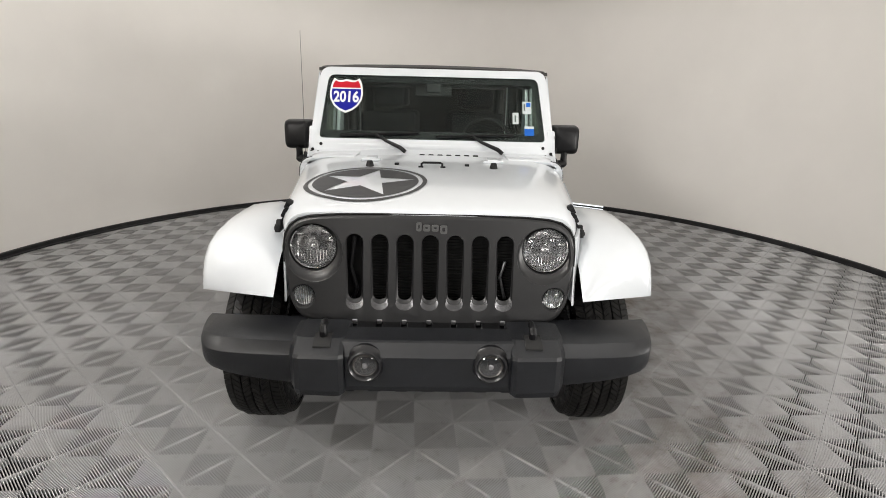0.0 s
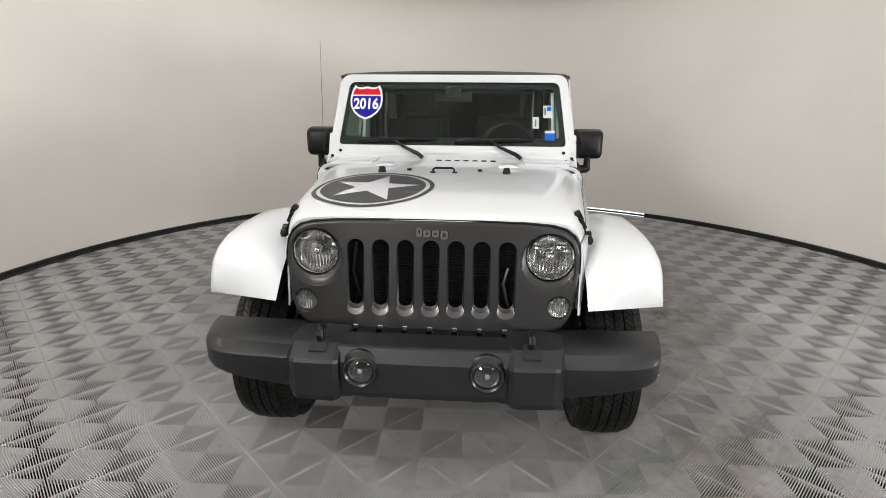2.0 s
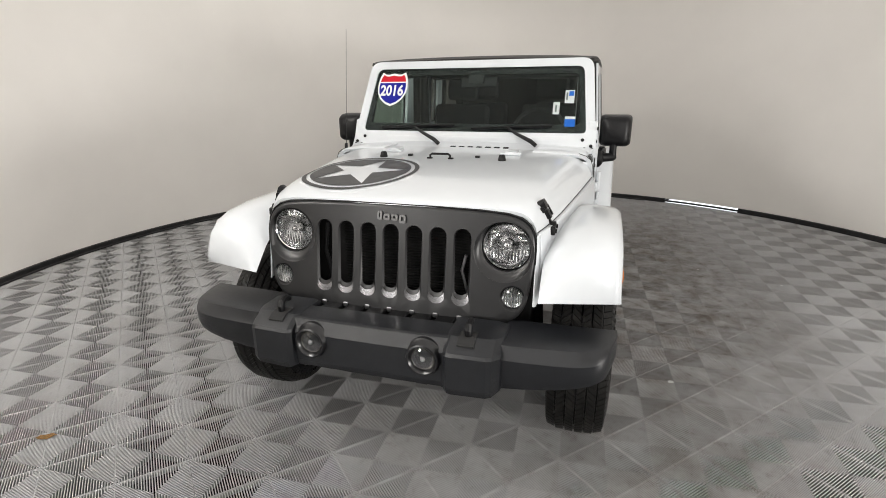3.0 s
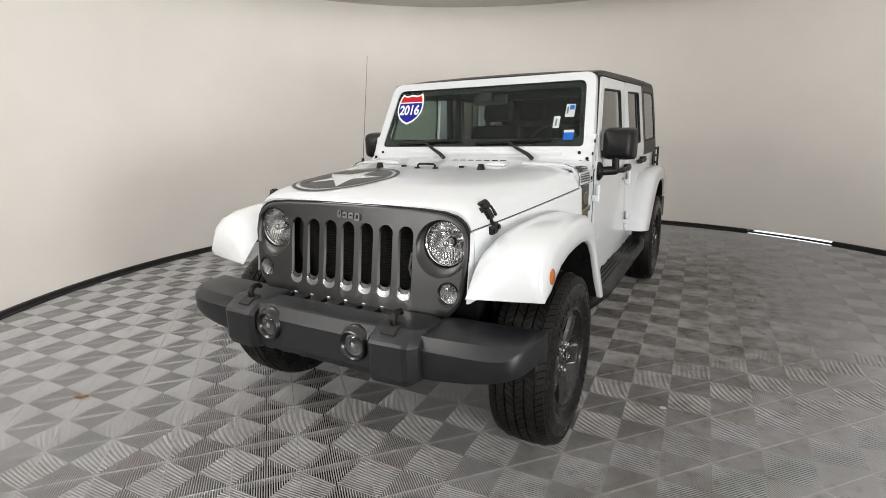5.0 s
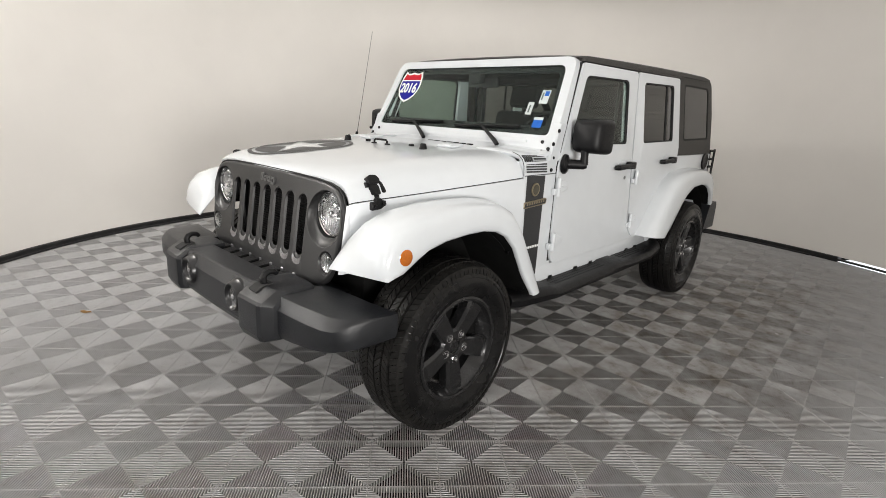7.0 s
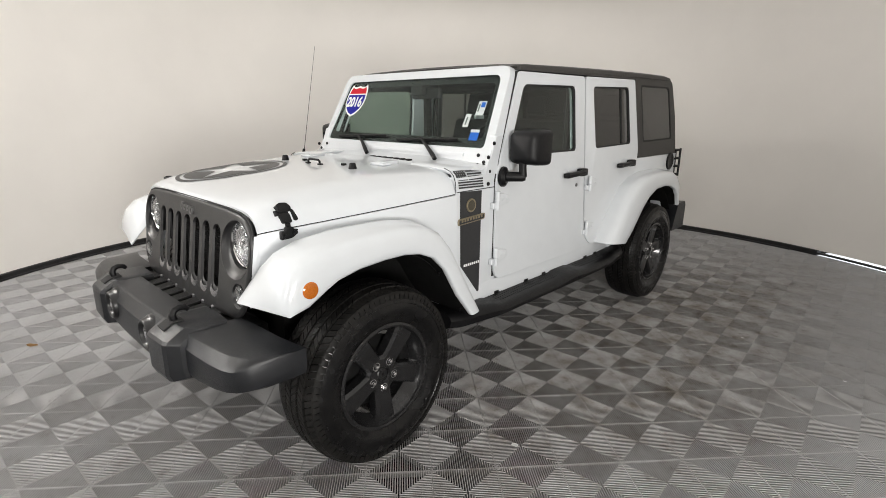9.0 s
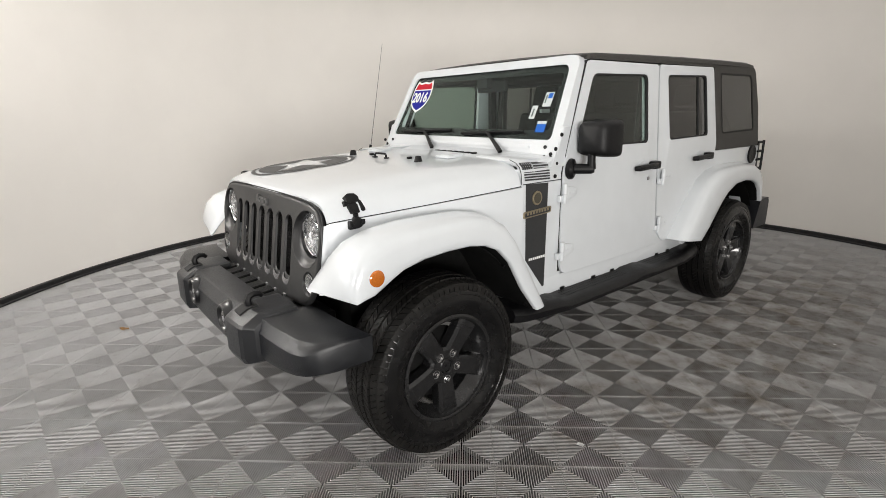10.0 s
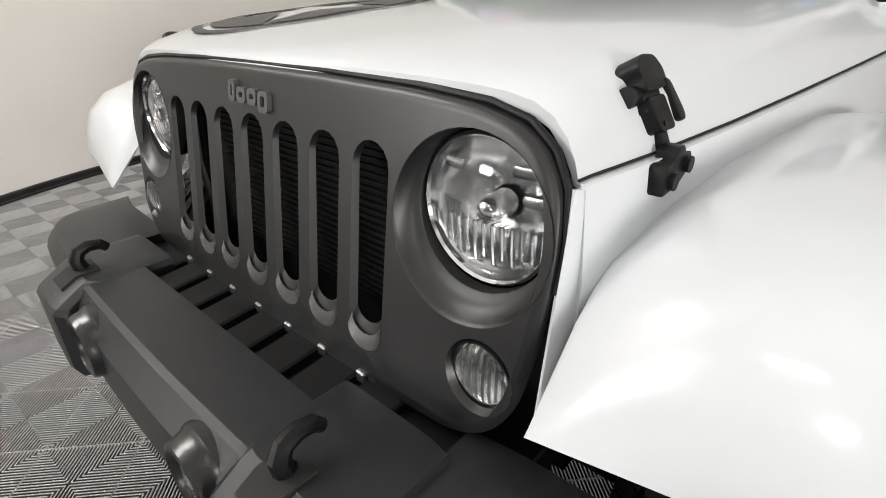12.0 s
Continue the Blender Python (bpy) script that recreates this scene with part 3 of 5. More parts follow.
# headlamps, turn lamps
for s in (1, -1):
    c = (s * 0.487, 0, 0.984)
    gy = grille_y(0.487, 0.984) + 0.040
    bowl = turned([(gy + 0.075, 0.012), (gy + 0.070, 0.035), (gy + 0.052, 0.062), (gy + 0.022, 0.083), (gy - 0.004, 0.0915)], "y", 40, c)
    lamp = part("headlamp", bowl, MIRROR, car, "round clear headlamp with chrome reflector")
    surround = []
    for k, d in ((-0.03, 0.0012), (0.0, -0.0008), (0.04, 0.0), (0.12, 0.0045), (0.28, 0.0115), (0.48, 0.018), (0.70, 0.0225), (0.90, 0.0245), (1.0, 0.0265), (1.0, 0.045)):
        x0, z0, rr = lerp(0.480, 0.487, k), lerp(0.967, 0.984, k), lerp(0.1205, 0.1015, k)
        surround.append([(s * (x0 + rr * math.cos(a)), grille_y(x0 + rr * math.cos(a), z0 + rr * math.sin(a)) + d, z0 + rr * math.sin(a)) for a in [2 * math.pi * i / 48 for i in range(49)]])
    part("lamp_surround", shell(surround, 0.001), GRILLE, grille, "dished charcoal headlamp surround", 40)
    part("lamp_ring", turned([(gy + 0.02, 0.0915), (gy - 0.010, 0.0915), (gy - 0.014, 0.0945), (gy - 0.010, 0.0985), (gy + 0.03, 0.0985)], "y", 40, c), STEEL, lamp)
    part("lens", turned([(gy - 0.005, 0.0912), (gy - 0.012, 0.080), (gy - 0.020, 0.060), (gy - 0.0255, 0.035), (gy - 0.0275, 0.0), (gy - 0.0245, 0.0), (gy - 0.0225, 0.035), (gy - 0.017, 0.060), (gy - 0.009, 0.080), (gy - 0.003, 0.0905)], "y", 40, c), CLEAR, lamp, "clear domed lens").visible_shadow = False
    part("bulb_cap", turned([(gy + 0.07, 0.014), (gy + 0.018, 0.014), (gy + 0.008, 0.011), (gy + 0.004, 0.0)], "y", 20, c), STEEL, lamp)
    ribs = bmesh.new()
    for k in range(-6, 7):
        x = k * 0.0125
        h = 0.016 + 0.042 * math.sqrt(max(0, 1 - (k / 7) ** 2))
        b = block(c[0] + x - 0.0035, c[0] + x + 0.0035, gy + 0.006, gy + 0.03, c[2] - 0.012 - h * (0.95 if k % 2 else 0.8), c[2] - 0.012, 0.002, 1)
        ribs = merge(ribs, b)
    part("reflector_flutes", ribs, MIRROR, lamp)
    for dx, dz in ((-0.05, 0.045), (0.045, 0.05), (0.06, 0.02)):
        part("reflector_step", block(c[0] + dx - 0.016, c[0] + dx + 0.016, gy + 0.012, gy + 0.05, c[2] + dz - 0.007, c[2] + dz + 0.007, 0.004, 2), MIRROR, lamp)
    t = (s * 0.525, 0, 0.785)
    ty = grille_y(0.525, 0.785) + 0.012
    tl = part("turn_lamp", turned([(ty + 0.026, 0.0), (ty + 0.021, 0.025), (ty + 0.004, 0.044)], "y", 24, t), FROSTED, car, "round clear turn signal lamp")
    lens = turned([(ty + 0.002, 0.0445), (ty - 0.008, 0.040), (ty - 0.015, 0.025), (ty - 0.0175, 0.0), (ty - 0.0145, 0.0), (ty - 0.012, 0.025), (ty - 0.005, 0.039), (ty + 0.004, 0.043)], "y", 24, t)
    part("lens", lens, FLUTED, tl, "fluted clear lens").visible_shadow = False
    part("lamp_ring", turned([(ty + 0.01, 0.0445), (ty - 0.006, 0.0455), (ty - 0.007, 0.049), (ty + 0.012, 0.0515)], "y", 28, t), PLASTIC, tl)
    fl = bmesh.new()
    for k in range(-4, 5):
        h = 0.038 * math.sqrt(1 - (k / 5) ** 2)
        fl = merge(fl, block(t[0] + k * 0.0085 - 0.0022, t[0] + k * 0.0085 + 0.0022, ty + 0.006, ty + 0.016, t[2] - h, t[2] + h))
    part("reflector_flutes", fl, MIRROR, tl)

# front bumper: centre, two towers, two swept ends
def bumper_row(x, yf, yb, zb, zt, slope=0.05, chin=0.02, run=0.05):
    return [(x, yb, zb + 0.02), (x, yf + 0.05, zb), (x, yf + 0.012, zb + chin * 0.4), (x, yf, zb + chin + 0.015), (x, yf, zt - slope - 0.008), (x, yf + 0.008, zt - slope + 0.004),
            (x, yf + run, zt - 0.006), (x, yf + run + 0.012, zt - 0.002), (x, yb, zt)]


bumper = part("front_bumper", loft([bumper_row(x, -0.710 + 0.05 * x * x, -0.556, 0.492, 0.703, 0.046, 0.02, 0.030) for x in (-0.33, -0.2, -0.08, 0.08, 0.2, 0.33)], True, True), BUMPER, car, "black plastic front bumper", 17)
for s in (1, -1):
    rows = [bumper_row(s * x, yf, -0.50, zb, zt, 0.045, 0.02, 0.065) for x, yf, zb, zt in ((0.312, -0.700, 0.498, 0.690), (0.318, -0.722, 0.492, 0.704), (0.334, -0.738, 0.488, 0.708), (0.352, -0.741, 0.487, 0.709), (0.482, -0.735, 0.489, 0.709), (0.502, -0.726, 0.492, 0.707), (0.526, -0.684, 0.500, 0.700), (0.531, -0.655, 0.505, 0.690))]
    part("bumper_tower", loft(rows, True, True), BUMPER, bumper, sharp=17)
    rows = [bumper_row(s * x, yf, yb, zb, zt, sl, 0.02, ch) for x, yf, yb, zb, zt, sl, ch in ((0.515, -0.668, -0.44, 0.500, 0.690, 0.048, 0.020), (0.60, -0.667, -0.43, 0.508, 0.690, 0.048, 0.022), (0.72, -0.660, -0.425, 0.522, 0.690, 0.047, 0.026), (0.80, -0.650, -0.42, 0.536, 0.688, 0.044, 0.030), (0.85, -0.636, -0.41, 0.548, 0.686, 0.038, 0.034), (0.882, -0.614, -0.405, 0.557, 0.684, 0.028, 0.030), (0.900, -0.585, -0.40, 0.562, 0.682, 0.018, 0.022), (0.918, -0.52, -0.395, 0.570, 0.681, 0.010, 0.012), (0.934, -0.45, -0.390, 0.580, 0.679, 0.008, 0.008))]
    part("bumper_end", loft(rows, True, True), BUMPER, bumper, sharp=28)
    # tow hook with its slot
    part("hook_slot", prism([(-0.706, 0.6915), (-0.674, 0.7095), (-0.628, 0.7135), (-0.628, 0.69), (-0.70, 0.67)], "x", s * 0.40 - 0.032, s * 0.40 + 0.032), JAMB, bumper)
    hk = [(s * 0.40, y, z) for y, z in ((-0.640, 0.69), (-0.655, 0.712), (-0.658, 0.732), (-0.649, 0.748), (-0.630, 0.755), (-0.608, 0.752), (-0.596, 0.740))]
    part("tow_hook", tube(hk, [0.015, 0.015, 0.015, 0.014, 0.013, 0.012, 0.010], 10), PLASTIC, bumper, "black steel tow hook")
    # fog lamp
    f = (s * 0.238, 0, 0.617)
    fy = -0.712
    fog = part("fog_lamp", turned([(fy + 0.013, 0.0), (fy + 0.011, 0.025), (fy + 0.002, 0.046)], "y", 28, f), DIM, bumper, "round fog lamp in a black bezel")
    part("bezel", turned([(fy + 0.02, 0.045), (fy + 0.002, 0.046), (fy - 0.010, 0.052), (fy - 0.015, 0.057), (fy - 0.013, 0.063), (fy - 0.004, 0.067), (fy + 0.010, 0.070), (fy + 0.018, 0.077), (fy + 0.045, 0.079)], "y", 32, f), GLOSS, fog)
    part("lens", turned([(fy + 0.001, 0.0455), (fy - 0.008, 0.03), (fy - 0.011, 0.0), (fy - 0.008, 0.0), (fy - 0.005, 0.03), (fy + 0.003, 0.0445)], "y", 28, f), CLEAR, fog).visible_shadow = False
    part("bulb_cap", turned([(fy + 0.014, 0.012), (fy + 0.000, 0.010), (fy - 0.002, 0.0)], "y", 16, f), DULL, fog)
    part("glass_flute", block(f[0] - 0.012, f[0] - 0.008, fy - 0.003, fy + 0.008, f[2] - 0.005, f[2] + 0.025), JAMB, fog)
part("lower_valance", merge(*[block(x - 0.028, x + 0.028, -0.66, -0.50, 0.470, 0.500, 0.006, 1) for x in [(k - 3) * 0.105 for k in range(7)]], block(-0.42, 0.42, -0.62, -0.48, 0.478, 0.50)), BUMPER, bumper)
filler = part("bumper_filler", prism([(-0.58, 0.655), (-0.43, 0.668), (-0.36, 0.668), (-0.36, 0.60), (-0.58, 0.60)], "x", -0.60, 0.60, 0.004, 1), PLASTIC, car, "ribbed black filler between bumper and grille")
for k in range(8):
    x = (k - 3.5) * 0.1035
    part("filler_rib", prism([(-0.572, 0.650), (-0.448, 0.660), (-0.448, 0.684), (-0.475, 0.684), (-0.572, 0.674)], "x", x - 0.040, x + 0.040, 0.004, 1), PLASTIC, filler)
for k in range(7):
    x = (k - 3) * 0.1035
    part("clip", block(x - 0.011, x + 0.011, -0.468, -0.450, 0.672, 0.694, 0.003, 1), DULL, filler)

# bonnet
BY = [-0.388, -0.374, -0.345, -0.28, -0.12, 0.08, 0.30, 0.48, 0.56, 0.588]
BC = [1.138, 1.148, 1.159, 1.176, 1.201, 1.219, 1.236, 1.247, 1.2515, 1.253]
BW = [0.602, 0.609, 0.620, 0.640, 0.671, 0.702, 0.735, 0.762, 0.774, 0.778]
BS = [1.046, 1.050, 1.054, 1.061, 1.072, 1.085, 1.100, 1.113, 1.119, 1.122]


U = [0.0, 0.25, 0.5, 0.68, 0.78, 0.85, 0.905, 0.945]
D_BACK = [0.0, 0.0008, 0.003, 0.007, 0.013, 0.024, 0.040, 0.06]
D_FRONT = [0.0, 0.0006, 0.002, 0.004, 0.007, 0.011, 0.018, 0.031]


def drop_at(u, y):
    k = min(max((0.15 - y) / 0.5, 0), 1)
    return lerp(np.interp(u, U, D_BACK), np.interp(u, U, D_FRONT), k)


def bonnet_row(y, front=0.0):
    c, w, zs = np.interp(y, BY, BC), np.interp(y, BY, BW), np.interp(y, BY, BS)
    last = c - drop_at(0.945, y)
    pts = [(u * w, c - drop_at(u, y)) for u in U] + [(0.975 * w, lerp(last, zs, 0.35)), (0.992 * w, lerp(last, zs, 0.7)), (w, zs)]
    row = [(-x, y, z) for x, z in pts[:0:-1]] + [(x, y, z) for x, z in pts]
    return row


rows = [bonnet_row(y) for y in BY]
front = [(x * 0.988, -0.390 + 0.02 * x * x, z - 0.014) for x, y, z in rows[0]]
rows = [[(x, y + 0.07 * x * x * max(0, (0.1 - y)) + 0.115 * max(0, (y - 0.3) / 0.288) * (1 - (x / 0.78) ** 2), z) for x, y, z in r] for r in [front] + rows]
bonnet = part("bonnet", shell(rows, 0.014), PAINT, car, "glossy white bonnet with a star decal", 50)


def on_bonnet(x, y, lift=0.0015):
    c, w, zs = np.interp(y, BY, BC), np.interp(y, BY, BW), np.interp(y, BY, BS)
    u = abs(x) / w
    z = c - drop_at(u, y)
    return (x, y, float(z) + lift)


SX, SY, SR = -0.308, -0.035, 0.288


def flat_decal(outer, holes, lift, name, mat, label=""):
    """A thin sticker laid on the bonnet, cut into small faces so that it follows the curve."""
    bm = bmesh.new()
    edges = []
    for lp in (outer, *holes):
        vs = [bm.verts.new((x, y, 0)) for x, y in lp]
        edges += [bm.edges.new((vs[i], vs[(i + 1) % len(vs)])) for i in range(len(vs))]
    bmesh.ops.triangle_fill(bm, edges=edges, use_beauty=True)
    for k in range(1, 40):
        for axis in ((1, 0, 0), (0, 1, 0)):
            pos = Vector((SX - 0.3 + k * 0.015, SY - 0.3 + k * 0.015, 0))
            bmesh.ops.bisect_plane(bm, geom=bm.verts[:] + bm.edges[:] + bm.faces[:], plane_co=pos, plane_no=axis)
    for v in bm.verts:
        v.co = on_bonnet(v.co.x, v.co.y, lift)
    return part(name, bm, mat, bonnet, label)


star = []
for k in range(10):
    r = SR * 0.80 if k % 2 == 0 else SR * 0.80 * 0.382
    a = math.pi / 2 + math.pi * k / 5 + radians(206)
    star.append((SX + r * math.cos(a), SY + r * math.sin(a)))
flat_decal(circle(SX, SY, SR, None, 56), [circle(SX, SY, SR * 0.925, None, 56)], 0.0022, "decal_ring", DECAL, "dark grey ring decal")
flat_decal(circle(SX, SY, SR * 0.86, None, 56), [star], 0.0022, "decal_disc", DECAL, "dark grey disc decal with a white star cut out")
for s in (1, -1):
    x, y, z = on_bonnet(s * 0.33, 0.30)
    part("bonnet_bumper", turned([(z - 0.005, 0.022), (z + 0.004, 0.021), (z + 0.024, 0.016), (z + 0.028, 0.012), (z + 0.028, 0.0)], "z", 20, (x, y, 0)), PLASTIC, bonnet, "black rubber bump stop")
    x, y, z = on_bonnet(s * 0.19, 0.345)
    part("washer_jet", block(x - 0.012, x + 0.012, y - 0.01, y + 0.012, z - 0.004, z + 0.009, 0.003, 2), PLASTIC, bonnet)
    # windscreen rest hinge
    x, y, z = on_bonnet(s * 0.345, 0.47)
    part("tie_down", merge(block(x - 0.055, x + 0.055, y - 0.025, y + 0.03, z - 0.004, z + 0.010, 0.004, 1), block(x - 0.03, x + 0.03, y - 0.01, y + 0.10, z - 0.004, z + 0.016, 0.005, 2)), PAINT, bonnet, "white bonnet hinge plate")
    # bonnet latch
    def on_latch(b):
        return moved(b, Matrix.Translation((s * 0.606, -0.262, 1.121)) @ Matrix.Rotation(-s * radians(28), 4, "Y") @ Matrix.Diagonal((s, 1.14, 0.94, 1)))
    # side outlines in (y, height along the strap), raised in x
    cap = prism(rounded([(-0.026, -0.006), (0.024, -0.006), (0.026, 0.016), (0.014, 0.034), (-0.014, 0.037), (-0.029, 0.026), (-0.024, 0.010)], 0.007, 3), "x", -0.012, 0.022, 0.006, 3)
    boss = tube([(0.003, -0.035, -0.004), (0.003, -0.020, -0.004)], 0.0125, 16)
    lt = part("bonnet_latch", merge(on_latch(cap), on_latch(boss), on_latch(block(-0.010, 0.016, -0.024, 0.018, -0.030, 0.000, 0.006, 3))), PLASTIC, car, "black rubber bonnet latch")
    part("latch_plate", merge(on_latch(prism(rounded([(-0.025, -0.012), (0.015, -0.012), (0.017, -0.056), (-0.018, -0.054)], 0.005, 2), "x", -0.004, 0.020, 0.004, 2)), on_latch(tube([(0.014, -0.008, -0.046), (0.0215, -0.008, -0.046)], 0.003, 8))), PLASTIC, lt)
    part("latch_strap", on_latch(prism([(-0.010, -0.050), (0.012, -0.050), (0.008, -0.076), (0.013, -0.104), (-0.013, -0.104), (-0.008, -0.076)], "x", -0.002, 0.012, 0.004, 2)), PLASTIC, lt)
    part("latch_lever", on_latch(prism(rounded([(0.018, 0.006), (0.030, 0.000), (0.040, -0.040), (0.038, -0.052), (0.024, -0.050)], 0.005, 2), "x", 0.002, 0.024, 0.004, 2)), PLASTIC, lt)
    part("latch_foot", merge(moved(prism(rounded([(-0.036, -0.022), (0.004, -0.020), (0.036, -0.008), (0.036, 0.014), (0.016, 0.016), (0.010, 0.026), (-0.010, 0.026), (-0.016, 0.012), (-0.034, 0.012)], 0.005, 2), "x", -0.012, 0.011, 0.004, 2), Matrix.Translation((s * 0.655, -0.268, 1.043)) @ Matrix.Diagonal((1, 1.1, 1.05, 1))), *[tube([(s * 0.655, -0.268 + dy, 1.040 + dy * 0.25), (s * 0.672, -0.268 + dy, 1.040 + dy * 0.25)], 0.0095, 14) for dy in (-0.02, 0.022)]), PLASTIC, lt)
z = on_bonnet(0, 0.29)[2]
part("footman_loop", merge(tube([(-0.055, 0.285, z), (-0.055, 0.285, z + 0.016), (-0.045, 0.285, z + 0.023), (0.045, 0.285, z + 0.023), (0.055, 0.285, z + 0.016), (0.055, 0.285, z)], 0.006, 8), block(-0.072, -0.045, 0.274, 0.296, z - 0.003, z + 0.005, 0.002, 1), block(0.045, 0.072, 0.274, 0.296, z - 0.003, z + 0.005, 0.002, 1)), PLASTIC, bonnet, "black metal footman loop")

def cowl_lean(bm):
    """Lays a flat sticker against the rounded corner of the cowl."""
    for v in bm.verts:
        v.co.z += 0.007
        v.co.x += 0.0015
        v.co.x -= 0.783 - np.interp(v.co.z, [1.13, 1.187, 1.22, 1.24], [0.783, 0.777, 0.763, 0.735])
    return bm


def wing_low(y):
    return float(np.interp(y, [-0.39, -0.25, 0.3, 0.45, 0.588], [0.76, 0.95, 0.95, 0.85, 0.70]))


# engine bay side panels under the bonnet line, cowl sides
for s in (1, -1):
    rows = [[(s * w * 1.0 + s * dx, y + (0.07 * w * w * max(0, 0.1 - y)), z) for dx, z in ((-0.003, zs - 0.0035), (0.004, lerp(zs, wing_low(y), 0.4)), (0.0, wing_low(y)))] for y, w, zs in zip(BY, BW, BS)]
    part("inner_wing", shell(rows, -0.02 if s > 0 else 0.02), PAINT, car, "white inner wing panel", 60)
    part("grille_surround", shell([[(s * 0.604, grille_y(0.6, z) + 0.012, z), (s * 0.611, grille_y(0.6, z) + 0.022, z), (s * 0.616, -0.33, z)] for z in (1.040, 0.98, 0.90, 0.82, 0.755)], 0.006 if s < 0 else -0.006), PAINT, car, "white strip beside the grille", 60)
    part("bonnet_gap", tube([(s * (w + 0.001), y + 0.07 * w * w * max(0, 0.1 - y), zs - 0.001) for y, w, zs in zip(BY, BW, BS)], 0.0016, 6), JAMB, car)
    side = [(0.705, 0.50), (0.93, 0.50), (0.93, 1.128), (0.592, 1.128), (0.592, 0.80), (0.60, 0.50)]
    part("cowl_side", flipx(prism(side, "x", 0.60, 0.783, 0.003, 1), s), PAINT, car, "white cowl side panel")
    part("cowl_brace", flipx(block(0.60, 0.7805, 0.60, 0.945, 1.09, 1.20), s), PAINT, car)
    rows = [[(s * x, y, z + dz) for x, z in ((0.45, 1.256), (0.60, 1.253), (0.69, 1.248), (0.735, 1.238), (0.763, 1.218), (0.777, 1.185), (0.783, 1.132))] for y, dz in ((0.592, -0.012), (0.60, -0.004), (0.70, 0.0), (0.80, 0.002), (0.93, 0.004))]
    part("cowl_top_side", shell(rows, 0.02), PAINT, car, "white cowl corner", 50)
    part("cowl_gap", tube([(s * x, 0.589, z) for x, z in ((0.70, 1.246), (0.742, 1.232), (0.766, 1.212), (0.779, 1.18), (0.784, 1.13))], 0.0018, 6), JAMB, car)
    part("cowl_gap", tube([(s * 0.7835, 0.60, 1.129), (s * 0.7835, 0.935, 1.129)], 0.0018, 6), JAMB, car)
    # stripe decal, badge and bars
    d0, d1 = 0.7835, 0.7852
    part("stripe_decal", flipx(prism([(0.620, 1.128), (0.792, 1.122), (0.788, 0.565), (0.775, 0.560), (0.632, 0.735)], "x", d0, d1), s), DECAL, car, "dark grey side stripe decal")
    for k, w in enumerate((0.014, 0.012, 0.012, 0.012, 0.012, 0.011, 0.011, 0.012)):
        y = 0.657 + k * 0.0166
        part("stripe_bar", flipx(prism([(y, 0.7265), (y + w, 0.7265), (y + w, 0.7395), (y, 0.7395)], "x", d1, d1 + 0.001), s), DECAL_WHITE, car)
    part("round_badge", flipx(merge(turned([(0.785, 0.036), (0.790, 0.036), (0.7915, 0.033), (0.7905, 0.030), (0.7905, 0.0)], "x", 32, (0, 0.705, 1.052))), s), BRONZE, car, "round bronze badge")
    part("badge_face", flipx(turned([(0.7900, 0.027), (0.7915, 0.027), (0.7920, 0.024), (0.7920, 0.0)], "x", 28, (0, 0.705, 1.052)), s), OLIVE, car)
    part("bar_badge", flipx(prism(rounded([(0.60, 0.956), (0.815, 0.966), (0.818, 1.000), (0.603, 0.990)], 0.012), "x", 0.785, 0.793, 0.002, 1), s), BRONZE, car, "bronze name bar badge")
    part("bar_badge_face", flipx(prism(rounded([(0.610, 0.963), (0.806, 0.972), (0.808, 0.993), (0.612, 0.984)], 0.008), "x", 0.792, 0.7935), s), DECAL, car)
    part("bar_badge_print", flipx(merge(*[prism([(0.625 + k * 0.022, 0.972 + k * 0.001), (0.639 + k * 0.022, 0.9725 + k * 0.001), (0.639 + k * 0.022, 0.9865 + k * 0.001), (0.625 + k * 0.022, 0.986 + k * 0.001)], "x", 0.7935, 0.7946) for k in range(8)]), s), BRONZE, car)
    # flag decal on the louvre panel
    fl = [(0.603, 1.226), (0.80, 1.222), (0.805, 1.128), (0.612, 1.134)]
    def fpt(u, v):
        a, b, c, d = [Vector(p) for p in fl]
        return tuple((a * (1 - u) + b * u) * (1 - v) + (d * (1 - u) + c * u) * v)
    for k in range(7):
        u0 = 0.42 if k < 4 else 0.0
        v0, v1 = k / 7 + 0.006, k / 7 + 0.092
        part("flag_stripe", flipx(cowl_lean(prism([fpt(u0, v0), fpt(1, v0), fpt(1, v1), fpt(u0, v1)], "x", 0.7840, 0.7857)), s), DECAL, car)
    part("flag_canton", flipx(cowl_lean(plate([fpt(0, 0.0), fpt(0.4, 0.0), fpt(0.4, 0.52), fpt(0, 0.52)], [circle(*fpt(0.05 + 0.075 * i, 0.07 + 0.125 * j), 0.0042, None, 6) for i in range(5) for j in range(4)], "x", 0.7840, 0.7857)), s), DECAL, car)

